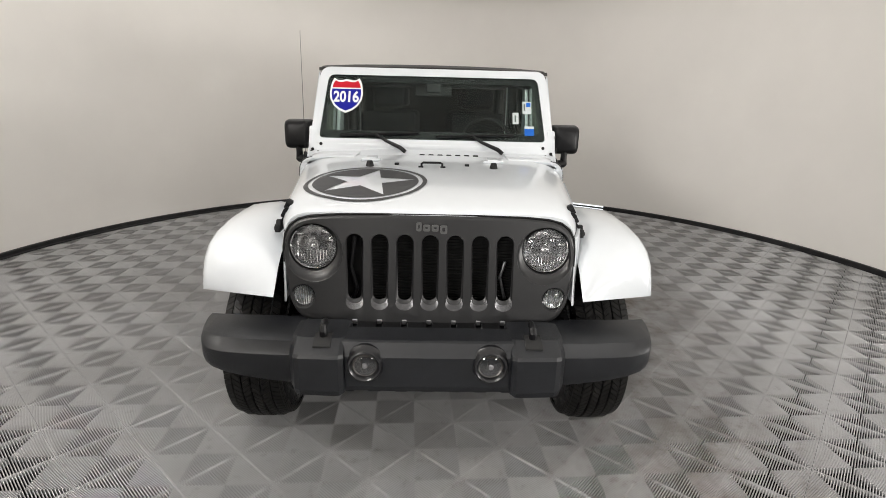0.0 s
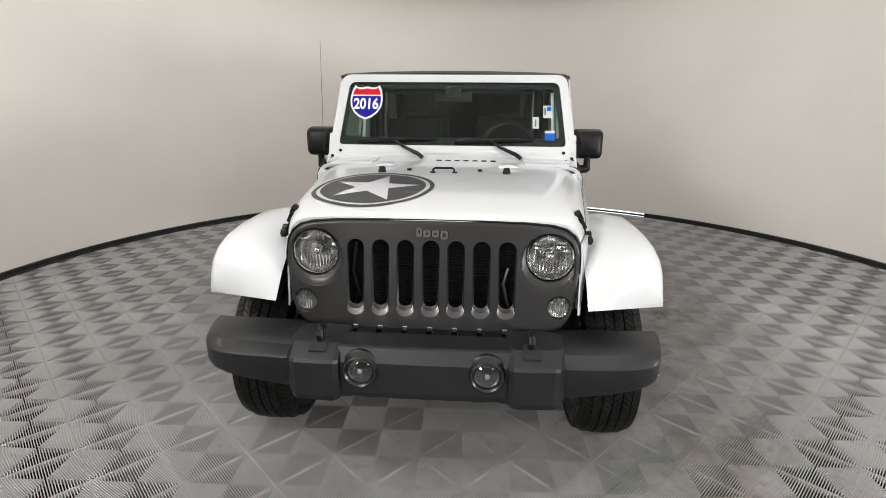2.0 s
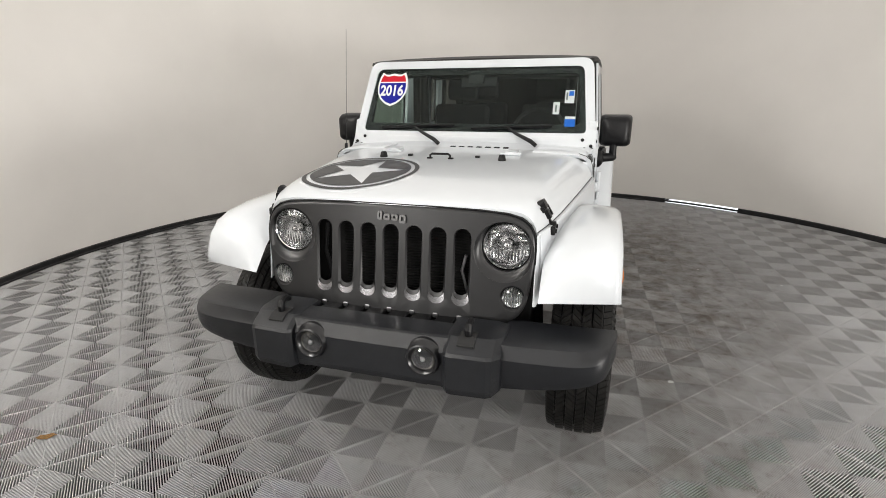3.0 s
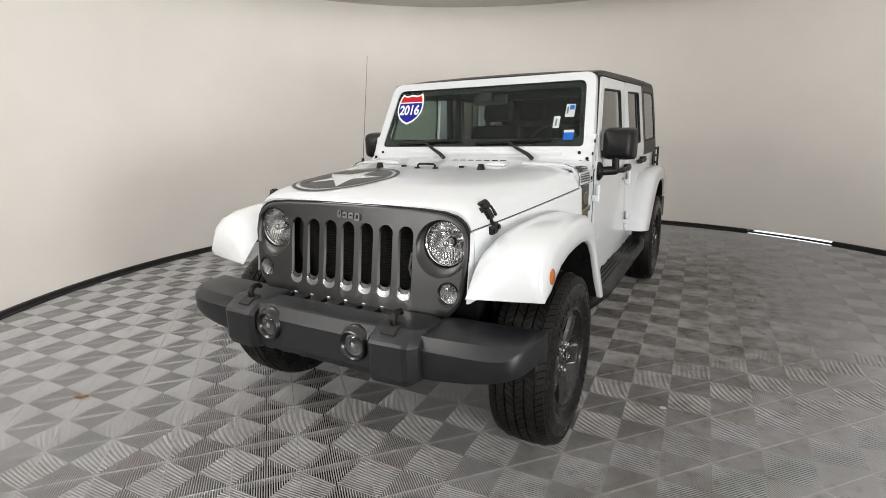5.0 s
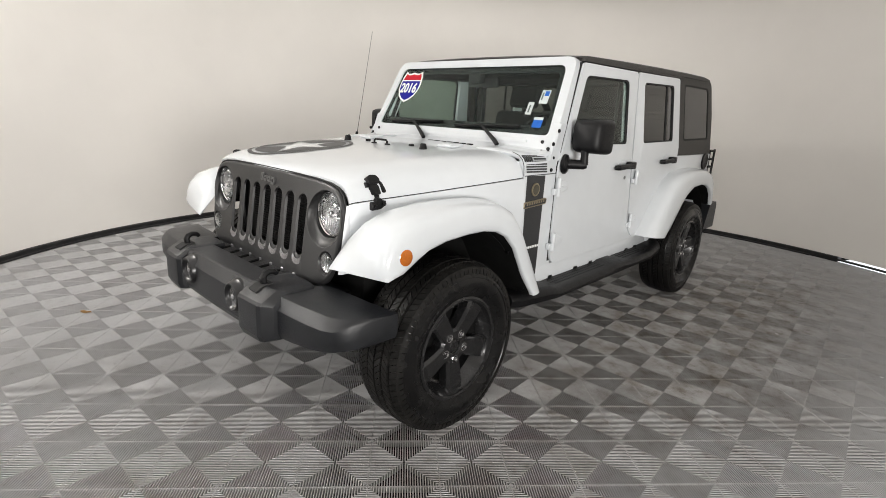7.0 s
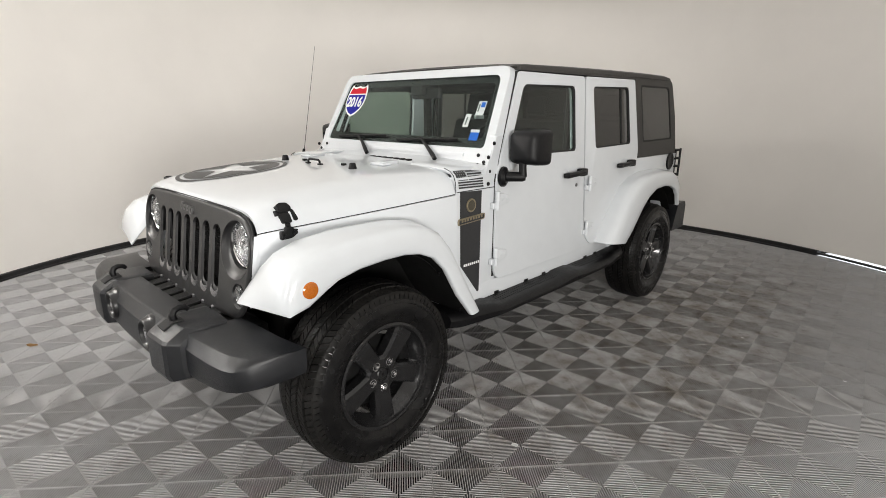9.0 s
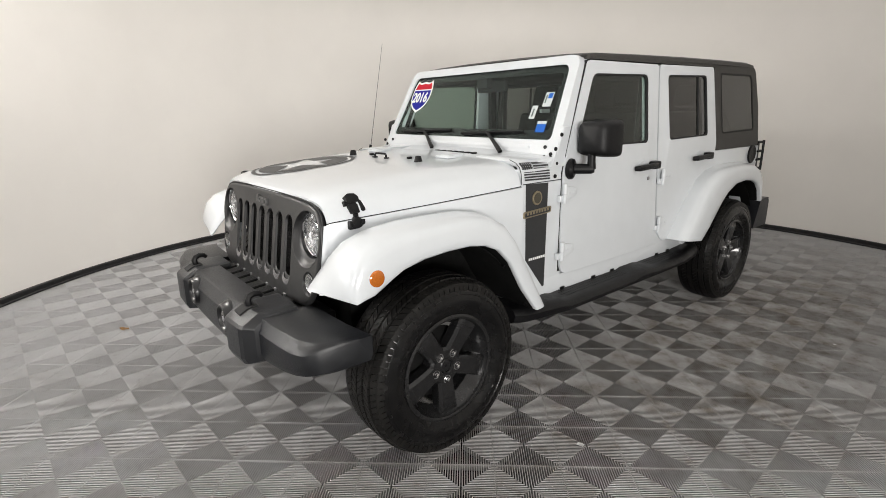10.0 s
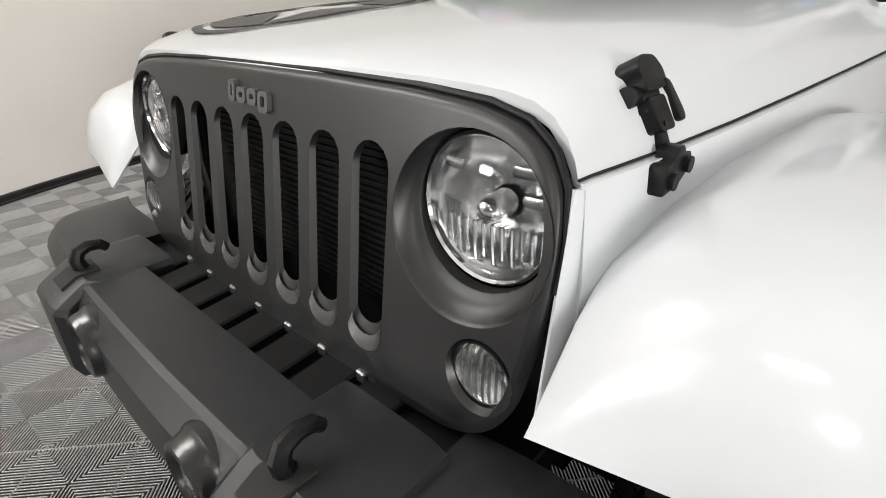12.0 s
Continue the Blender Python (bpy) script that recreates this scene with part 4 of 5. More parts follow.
# front flares
def flare(T, O, s, I=None, x_in=0.60, out=0.935):
    rows = []
    for n, ((ty, tz), (oy, oz)) in enumerate(zip(T, O)):
        t, o = Vector((ty, tz)), Vector((oy, oz))
        d = (t - o).normalized()
        def at(x, k, lift=0.0):
            p = t.lerp(o, k) + d * lift
            return (s * x, p.x, p.y)
        if I:
            i = Vector(I[n])
            m1, m2 = i.lerp(t, 0.42), i.lerp(t, 0.80)
            first = [(s * 0.632, i.x, i.y - 0.012), (s * 0.640, i.x, i.y), (s * 0.69, m1.x, m1.y + 0.006), (s * 0.745, m2.x, m2.y + 0.006)]
        else:
            first = [at(0.60, 0, -0.012), at(0.66, 0, -0.010), at(0.70, 0, -0.004), at(0.745, 0, 0.0)]
        if I and n == 0:
            i = Vector(I[0])
            rows.append([(s * x, *i.lerp(o, (x - 0.632) / (out - 0.632))) for x in (0.632, 0.640, 0.69, 0.745, 0.80, 0.855, 0.898, 0.922, out - 0.003, out, out - 0.002, out - 0.008, out - 0.03, out - 0.05)])
            continue
        rows.append([*first, at(0.80, 0, 0.003), at(0.862, 0, -0.004), at(0.905, 0.075), at(0.926, 0.20), at(out - 0.003, 0.40), at(out, 0.75), at(out - 0.002, 0.94), at(out - 0.008, 1.0), at(out - 0.03, 1.0), at(out - 0.05, 0.9)])
    return rows


FT = [(-0.470, 0.807), (-0.469, 0.845), (-0.460, 0.902), (-0.438, 0.962), (-0.390, 1.008), (-0.300, 1.038), (-0.15, 1.055), (0.0, 1.058), (0.14, 1.056), (0.25, 1.040), (0.34, 0.995), (0.42, 0.905), (0.53, 0.725), (0.640, 0.530)]
FO = [(-0.445, 0.811), (-0.405, 0.818), (-0.362, 0.826), (-0.326, 0.846), (-0.290, 0.868), (-0.230, 0.898), (-0.13, 0.920), (0.0, 0.930), (0.11, 0.930), (0.20, 0.916), (0.285, 0.880), (0.36, 0.810), (0.455, 0.655), (0.560, 0.525)]
FI = [(-0.497, 0.800), (-0.486, 0.822), (-0.452, 0.860), (-0.405, 0.910), (-0.350, 0.952), (-0.26, 0.988), (-0.14, 1.000), (0.0, 1.002), (0.14, 0.998), (0.25, 0.985), (0.34, 0.95), (0.42, 0.88), (0.53, 0.72), (0.640, 0.53)]
RT = [(2.10, 0.61), (2.235, 0.765), (2.355, 0.90), (2.465, 0.99), (2.59, 1.045), (2.79, 1.070), (3.02, 1.072), (3.20, 1.062), (3.31, 1.02), (3.385, 0.95), (3.42, 0.76)]
RO = [(2.36, 0.575), (2.465, 0.655), (2.555, 0.745), (2.63, 0.82), (2.715, 0.882), (2.85, 0.935), (3.02, 0.945), (3.16, 0.93), (3.26, 0.895), (3.33, 0.835), (3.37, 0.74)]
for s in (1, -1):
    rows = flare(FT, FO, s, FI)
    bmf = loft(rows, False)
    bmesh.ops.recalc_face_normals(bmf, faces=bmf.faces[:])
    bmesh.ops.solidify(bmf, geom=bmf.faces[:], thickness=0.008)
    fl_ob = part("front_wing", bmf, PAINT, car, "glossy white front wing flare", 55)
    for O in (FO, RO):
        part("wheel_liner", shell([[(s * x, y, z + 0.004) for x in (0.50, 0.70, 0.908)] for y, z in O[4 if O is FO else 0:]], 0.004), DARK, car, "black wheel arch liner")
    part("marker_lamp", turned([(s * 0.922, 0.034), (s * 0.9325, 0.034), (s * 0.937, 0.028), (s * 0.939, 0.014), (s * 0.9395, 0.0)], "x", 28, (0, -0.355, 0.890)), AMBER, car, "round amber side marker lamp")
    bmr = loft(flare(RT, RO, s), False)
    bmesh.ops.recalc_face_normals(bmr, faces=bmr.faces[:])
    bmesh.ops.solidify(bmr, geom=bmr.faces[:], thickness=0.008)
    part("rear_wing", bmr, PAINT, car, "white rear wheel arch flare", 55)
    for y, z in ((0.475, 0.66), (0.515, 0.575), (0.36, 0.80)):
        part("flare_rivet", turned([(s * 0.890, 0.008), (s * 0.884, 0.008), (s * 0.882, 0.0)], "x", 10, (0, y + 0.005, z - 0.02)), PLASTIC, fl_ob)

# windscreen frame
def screen_y(z):
    return 0.886 + (z - 1.332) * 0.505


frame_outer = rounded([(-0.790, 1.200), (0.790, 1.200), (0.730, 1.768), (-0.730, 1.768)], [0.0, 0.0, 0.065, 0.065], 6)
frame_inner = rounded([(-0.722, 1.330), (0.722, 1.330), (0.680, 1.720), (-0.680, 1.720)], [0.03, 0.03, 0.045, 0.045], 5)
bow = lambda x: -0.035 * (1 - (x / 0.75) ** 2)
bm = holed(frame_outer, [frame_inner], lambda u, v: (u, screen_y(v) + bow(u) * 0.3 - 0.010, v), lambda u, v: (u, screen_y(v) + 0.060 + 0.030 * (1.77 - v) / 0.59, v))
screen_frame = part("windscreen_frame", bm, PAINT, car, "white windscreen frame", 40)
gl_outer = rounded([(-0.728, 1.322), (0.728, 1.322), (0.686, 1.727), (-0.686, 1.727)], [0.03, 0.03, 0.045, 0.045], 5)
clear = rounded([(-0.685, 1.378), (0.685, 1.378), (0.650, 1.678), (-0.650, 1.678)], [0.03] * 4, 5)
gy0 = lambda u, v: (u, screen_y(v) - 0.003, v)
windscreen = part("windscreen", holed(gl_outer, [], gy0, lambda u, v: (u, screen_y(v) + 0.003, v)), SCREEN, car, "clear windscreen with stickers")
windscreen.visible_shadow = False
part("black_band", holed(gl_outer, [clear], lambda u, v: (u, screen_y(v) + 0.0035, v), lambda u, v: (u, screen_y(v) + 0.0065, v)), FRIT, windscreen, "black printed border of the glass")


def sticker(points, name, mat, lift, label="", parent=None, t=0.0012):
    return part(name, holed(points, [], lambda u, v: (u, screen_y(v) - 0.004 - lift - t, v), lambda u, v: (u, screen_y(v) - 0.004 - lift, v)), mat, parent or windscreen, label)


def shield(cx, cz, w, h):
    right = [(0, 0.46), (0.16, 0.425), (0.27, 0.43), (0.37, 0.49), (0.445, 0.35), (0.475, 0.20), (0.49, 0.05), (0.46, -0.12), (0.36, -0.29), (0.2, -0.42), (0.0, -0.50)]
    pts = right + [(-x, z) for x, z in right[-2:0:-1]]
    return [(cx + x * w, cz + z * h) for x, z in pts]


SHX, SHZ, SHW, SHH = -0.562, 1.592, 0.218, 0.218
sticker(shield(SHX, SHZ, SHW, SHH), "shield_sticker", PAPER, 0.0, "red, white and blue shield sticker with a year")
sticker([(SHX + x * SHW * 0.9, SHZ + z * SHH * 0.9) for x, z in ((0.465, 0.24), (0.435, 0.36), (0.365, 0.47), (0.27, 0.42), (0.16, 0.415), (0, 0.45), (-0.16, 0.415), (-0.27, 0.42), (-0.365, 0.47), (-0.435, 0.36), (-0.465, 0.24))], "red_field", RED, 0.0015)
sticker([(SHX + x * SHW * 0.9, SHZ + z * SHH * 0.9) for x, z in ((0.47, 0.20), (0.485, 0.05), (0.455, -0.12), (0.355, -0.285), (0.195, -0.41), (0, -0.485), (-0.195, -0.41), (-0.355, -0.285), (-0.455, -0.12), (-0.485, 0.05), (-0.47, 0.20))], "blue_field", BLUE, 0.0015)
txt = bpy.data.curves.new("year", "FONT")
txt.body, txt.size, txt.align_x, txt.align_y, txt.extrude, txt.offset = "2016", 0.082, "CENTER", "CENTER", 0.0008, 0.0022
year = new("year", txt)
year.parent = windscreen
txt.materials.append(PAPER)
tilt_s = math.degrees(math.atan2(1, 0.512))
year.matrix_basis = Matrix.Translation((SHX, screen_y(SHZ - 0.012) - 0.0095, SHZ - 0.012)) @ Matrix.Rotation(radians(tilt_s), 4, "X") @ Matrix.Diagonal((1.0, 1.25, 1, 1))
year["label"] = "white year figures"


def rect(x0, z0, x1, z1):
    return [(x0, z0), (x1, z0), (x1, z1), (x0, z1)]


sticker(rect(0.580, 1.502, 0.636, 1.578), "paper_sticker", PAPER_DIM, 0.0, "white paper sticker with printed bars")
sticker(rect(0.587, 1.522, 0.597, 1.564), "print_bars", INK, 0.0015)
sticker(rect(0.603, 1.545, 0.631, 1.572), "print_bars", SKY, 0.0015)
sticker(rect(0.514, 1.438, 0.553, 1.508), "paper_sticker", PAPER_DIM, 0.0, "small white paper sticker")
sticker(rect(0.527, 1.450, 0.537, 1.492), "print_bars", INK, 0.0015)
sticker(rect(0.590, 1.368, 0.652, 1.426), "blue_sticker", SKY, 0.0, "light blue square sticker")
sticker(rect(0.590, 1.411, 0.652, 1.426), "print_bars", PAPER_DIM, 0.0015)

# cowl and wipers
cowl_row = lambda y, z, w: [(x * w, y - 0.06 * (1 - (x) ** 2) * 0.3, z - 0.010 * x * x) for x in (-1, -0.8, -0.5, 0, 0.5, 0.8, 1)]
part("cowl", shell([cowl_row(0.69, 1.225, 0.74), cowl_row(0.73, 1.238, 0.755), cowl_row(0.79, 1.250, 0.765), cowl_row(0.835, 1.262, 0.775), cowl_row(0.86, 1.272, 0.775)], 0.02), PAINT, car, "white cowl panel below the windscreen", 60)
for k in range(7):
    x = -0.03 + (k - 1.5) * 0.055 + 0.05
    part("cowl_vent", block(x - 0.016, x + 0.016, 0.735, 0.765, 1.244, 1.2535, 0.003, 1), JAMB, car)
part("hinge_strip", holed(rect(-0.60, 1.285, 0.60, 1.300), [], lambda u, v: (u, screen_y(v) + bow(u) * 0.3 - 0.0135, v), lambda u, v: (u, screen_y(v) - 0.008, v)), PAINT, screen_frame)
for s in (1, -1):
    for x, z in ((0.705, 1.295), (0.755, 1.262), (0.762, 1.245), (0.72, 1.245)):
        y = screen_y(z) + bow(x) * 0.3 - 0.011
        part("frame_bolt", turned([(y, 0.0105), (y - 0.005, 0.0095), (y - 0.006, 0.0)], "y", 12, (s * x, 0, z)), PLASTIC, screen_frame, "black frame bolt")
    for y, z in ((0.84, 1.29), (0.852, 1.215), (0.845, 1.15), (0.885, 1.36)):
        part("hinge_bolt", turned([(s * 0.783, 0.011), (s * 0.789, 0.0095), (s * 0.790, 0.0)], "x", 12, (0, y, z)), PLASTIC, car, "black hinge bolt")
    # windscreen hinge bracket on the side
    part("frame_bracket", flipx(prism(rounded([(0.83, 1.205), (0.905, 1.20), (0.965, 1.40), (0.905, 1.40)], 0.012), "x", 0.735, 0.7845, 0.003, 1), s), PAINT, screen_frame)
for x0, x1 in ((-0.25, -0.5), (0.36, 0.08)):
    px, pz = x0 + 0.02, 1.262
    arm = [(px + 0.06, 0.79, 1.262), (px + 0.03, 0.80, 1.285), (px - 0.07, 0.855, 1.325), (px - 0.13, screen_y(1.372) - 0.035, 1.362)]
    wiper = part("wiper", tube(arm, [0.013, 0.013, 0.010, 0.008], 8), PLASTIC, car, "black windscreen wiper")
    xs = [px - 0.36 + 0.05 * k for k in range(11)]
    part("blade", tube([(x, screen_y(1.352 + 0.02 * ((x - xs[0]) / 0.5)) - 0.016, 1.352 + 0.02 * ((x - xs[0]) / 0.5)) for x in xs], 0.007, 6), PLASTIC, wiper)
    part("blade_rubber", tube([(x, screen_y(1.345 + 0.02 * ((x - xs[0]) / 0.5)) - 0.008, 1.345 + 0.02 * ((x - xs[0]) / 0.5)) for x in xs], 0.004, 6), RUBBER, wiper)

# antenna on the cowl
part("antenna", merge(tube([(-0.765, 0.69, 1.20), (-0.768, 0.70, 1.26)], [0.014, 0.009], 10), tube([(-0.768, 0.70, 1.24), (-0.80, 0.855, 1.956)], [0.0020, 0.0010], 6)), PLASTIC, car, "thin black whip antenna")

# doors
def lean(bm, s):
    """Leans what stands above the belt line inwards, and mirrors it for the right side."""
    for v in bm.verts:
        if v.co.z > 1.25:
            v.co.x -= (v.co.z - 1.25) * 0.085
    return flipx(bm, s)


F_OUT = rounded([(0.905, 0.600), (1.81, 0.597), (1.922, 0.68), (1.858, 1.748), (1.127, 1.738), (0.925, 1.25), (0.902, 1.16)], [0.075, 0.06, 0.03, 0.025, 0.02, 0.05, 0.03], 5)
F_WIN = rounded([(1.005, 1.285), (1.745, 1.282), (1.738, 1.686), (1.168, 1.672)], [0.035, 0.03, 0.045, 0.04], 4)
R_OUT = rounded([(1.938, 0.70), (2.02, 0.607), (2.31, 0.600), (2.45, 0.80), (2.58, 0.98), (2.715, 1.07), (2.712, 1.25), (2.632, 1.766), (1.874, 1.750)], [0.04, 0.05, 0.03, 0.05, 0.05, 0.04, 0.0, 0.025, 0.025], 4)
R_WIN = rounded([(2.012, 1.286), (2.578, 1.297), (2.530, 1.708), (1.975, 1.692)], [0.03, 0.03, 0.04, 0.035], 4)
for s in (1, -1):
    side_name = "white front door with black handle and tinted window"
    fd = part("front_door", lean(plate(F_OUT, [F_WIN], "x", 0.797, 0.75), s), PAINT, car, side_name)
    rd = part("rear_door", lean(plate(R_OUT, [R_WIN], "x", 0.797, 0.75), s), PAINT, car, "white rear door with privacy glass")
    for door, win, mat, lbl in ((fd, F_WIN, GREEN, "green tinted door glass"), (rd, R_WIN, PRIVACY, "dark privacy glass")):
        wide = [(y + (y - np.mean([p[0] for p in win])) * 0.03, z + (z - np.mean([p[1] for p in win])) * 0.03) for y, z in win]
        narrow = [(y - (y - np.mean([p[0] for p in win])) * 0.035, z - (z - np.mean([p[1] for p in win])) * 0.045) for y, z in win]
        part("window_seal", lean(plate(win, [narrow], "x", 0.793, 0.775), s), JAMB, door, "black rubber window seal")
        part("window_glass", lean(plate(wide, [], "x", 0.783, 0.778), s), mat, door, lbl).visible_shadow = False
    part("window_divider", lean(prism([(2.432, 1.285), (2.447, 1.285), (2.418, 1.705), (2.403, 1.705)], "x", 0.776, 0.789), s), JAMB, rd)
    # pillar behind the doors, dark gaps
    part("rocker_panel", flipx(block(0.72, 0.7885, 1.76, 2.12, 0.595, 0.725), s), PAINT, car)
    part("door_gap", lean(prism([(1.898, 0.66), (1.962, 0.66), (1.897, 1.75), (1.835, 1.75)], "x", 0.72, 0.788), s), JAMB, car)
    part("door_gap", lean(prism([(0.900, 0.62), (0.932, 0.62), (0.932, 1.20), (1.150, 1.738), (1.1245, 1.738), (0.9225, 1.253), (0.8995, 1.163)], "x", 0.72, 0.7858), s), JAMB, car)
    for y, z, door in ((0.0, 1.137, fd), (0.76, 1.150, rd)):
        hb = part("door_handle", flipx(merge(tube([(0.800, 1.605 + y, z - 0.006), (0.826, 1.615 + y, z - 0.003), (0.834, 1.67 + y, z), (0.834, 1.80 + y, z + 0.006)], [0.015, 0.018, 0.017, 0.017], 10), block(0.795, 0.842, 1.765 + y, 1.845 + y, z - 0.020, z + 0.030, 0.012, 2)), s), PLASTIC, door, "black door handle")
        part("handle_cup", flipx(prism(circle(1.71 + y, z + 0.012, 0.055, 0.035, 20), "x", 0.795, 0.799, 0.0015, 1), s), PAINT, door)
    part("lock", flipx(turned([(0.796, 0.012), (0.800, 0.011), (0.800, 0.0)], "x", 16, (0, 1.775, 1.058)), s), DULL, fd)
    for y, zs, door in ((0.897, (1.057, 0.741), fd), (1.937, (1.055, 0.742), rd)):
        for z in zs:
            leaf = prism(rounded([(y + 0.012, z - 0.036), (y + 0.050, z - 0.034), (y + 0.112, z - 0.020), (y + 0.112, z + 0.020), (y + 0.050, z + 0.034), (y + 0.012, z + 0.036)], 0.010), "x", 0.795, 0.809, 0.004, 2)
            hinge = part("hinge", flipx(merge(tube([(0.813, y, z - 0.004), (0.813, y, z + 0.050)], 0.0135, 14), leaf), s), PAINT, door, "white exposed door hinge")
            part("hinge_pin", flipx(merge(tube([(0.813, y, z - 0.052), (0.813, y, z - 0.006)], 0.0125, 14), prism([(y - 0.030, z - 0.046), (y, z - 0.046), (y, z - 0.012), (y - 0.030, z - 0.012)], "x", 0.785, 0.809, 0.003, 1)), s), PAINT, hinge)
            for dy in (0.050, 0.088):
                part("hinge_bolt", flipx(turned([(0.808, 0.007), (0.811, 0.006), (0.8115, 0.0)], "x", 10, (0, y + dy, z)), s), PAINT, door)
    # sill and rear quarter
    part("sill", flipx(prism([(0.56, 0.50), (2.36, 0.50), (2.30, 0.60), (0.93, 0.60), (0.70, 0.60)], "x", 0.70, 0.784, 0.006, 2), s), PAINT, car, "white body sill")
    quarter = [(2.728, 1.075), (2.595, 0.98), (2.46, 0.79), (2.33, 0.60), (2.36, 0.50), (2.50, 0.60), (2.62, 0.78), (2.75, 0.88), (2.946, 0.92), (3.15, 0.90), (3.30, 0.83), (3.36, 0.70), (3.56, 0.70), (3.578, 1.18), (2.722, 1.18)]
    part("rear_quarter", flipx(prism(quarter, "x", 0.70, 0.790, 0.005, 2), s), PAINT, car, "white rear quarter panel")
    # hardtop side with its window
    q_out = rounded([(2.724, 1.183), (3.540, 1.183), (3.49, 1.50), (3.395, 1.798), (2.646, 1.788)], [0.0, 0.03, 0.0, 0.06, 0.0], 4)
    q_win = rounded([(2.815, 1.306), (3.410, 1.315), (3.325, 1.733), (2.752, 1.728)], [0.03, 0.03, 0.05, 0.03], 4)
    ht = part("hardtop_side", lean(plate(q_out, [q_win], "x", 0.795, 0.745), s), HARDTOP, car, "black grained hardtop side")
    part("side_glass", lean(plate(q_win, [], "x", 0.792, 0.786), s), PRIVACY, ht, "dark privacy glass").visible_shadow = False
    part("window_seal", lean(plate([(y + (y - 3.08) * 0.02, z + (z - 1.53) * 0.03) for y, z in q_win], [[(y - (y - 3.08) * 0.02, z - (z - 1.53) * 0.03) for y, z in q_win]], "x", 0.7965, 0.790), s), JAMB, ht)
    # roof rail above the doors
    part("roof_rail", lean(prism([(1.130, 1.744), (2.655, 1.770), (2.650, 1.792), (1.138, 1.766)], "x", 0.70, 0.798), s), HARDTOP, car)
    # fuel door, tail lamp and guard, rear bumper corner
    part("tail_lamp", flipx(block(0.60, 0.79, 3.56, 3.615, 0.985, 1.215, 0.015, 2), s), PLASTIC, car, "tail lamp behind a black guard")
    for z in (1.205, 1.13, 1.06, 0.985):
        part("lamp_guard", tube([(s * 0.60, 3.64, z), (s * 0.80, 3.645, z), (s * 0.812, 3.61, z), (s * 0.795, 3.55, z)], 0.009, 8), PLASTIC, car)
    part("lamp_guard_bar", tube([(s * 0.808, 3.635, 0.97), (s * 0.808, 3.635, 1.22)], 0.010, 8), PLASTIC, car)
part("fuel_door", turned([(0.790, 0.078), (0.797, 0.078), (0.802, 0.068), (0.799, 0.062), (0.799, 0.0)], "x", 32, (0, 3.44, 1.115)), PLASTIC, car, "round black fuel filler door")
part("rear_bumper", loft([[(x, 3.49 - 0.10 * (abs(x) > 0.8), 0.50), (x, 3.73 - 0.06 * abs(x), 0.50), (x, 3.75 - 0.08 * abs(x), 0.56), (x, 3.75 - 0.08 * abs(x), 0.70), (x, 3.71 - 0.06 * abs(x), 0.74), (x, 3.49, 0.74)] for x in (-0.90, -0.84, -0.5, 0, 0.5, 0.84, 0.90)], True, True), BUMPER, car, "black plastic rear bumper", 40)
part("tailgate", block(-0.76, 0.76, 3.51, 3.57, 0.62, 1.183, 0.01, 2), PAINT, car, "white tailgate")
part("rear_glass_panel", prism([(3.48, 1.183), (3.538, 1.183), (3.400, 1.79), (3.35, 1.79)], "x", -0.742, 0.742, 0.004, 1), HARDTOP, car, "black hardtop rear panel")

# roof
def roof_row(y, z, w, edge):
    return [(-w, y, z - edge), (-w + 0.006, y, z - edge * 0.45), (-w + 0.03, y, z - 0.010), (-w * 0.7, y, z), (-w * 0.3, y, z + 0.006), (0, y, z + 0.007), (w * 0.3, y, z + 0.006), (w * 0.7, y, z), (w - 0.03, y, z - 0.010), (w - 0.006, y, z - edge * 0.45), (w, y, z - edge)]


RR = [(1.118, 1.772, 0.725, 0.010), (1.145, 1.782, 0.742, 0.022), (1.22, 1.792, 0.752, 0.032), (1.67, 1.808, 0.755, 0.040), (2.25, 1.824, 0.757, 0.044), (2.83, 1.835, 0.757, 0.046), (3.24, 1.839, 0.755, 0.046), (3.36, 1.830, 0.748, 0.04), (3.41, 1.802, 0.735, 0.02)]
roof = part("roof", shell([roof_row(*r) for r in RR], 0.02), HARDTOP, car, "black grained hardtop roof", 50)
for x in (-0.5, -0.25, 0.0, 0.25, 0.5):
    part("roof_rib", tube([(x, 1.40, 1.792), (x, 1.6, 1.806), (x, 3.1, 1.838)], 0.010, 6), HARDTOP, roof)

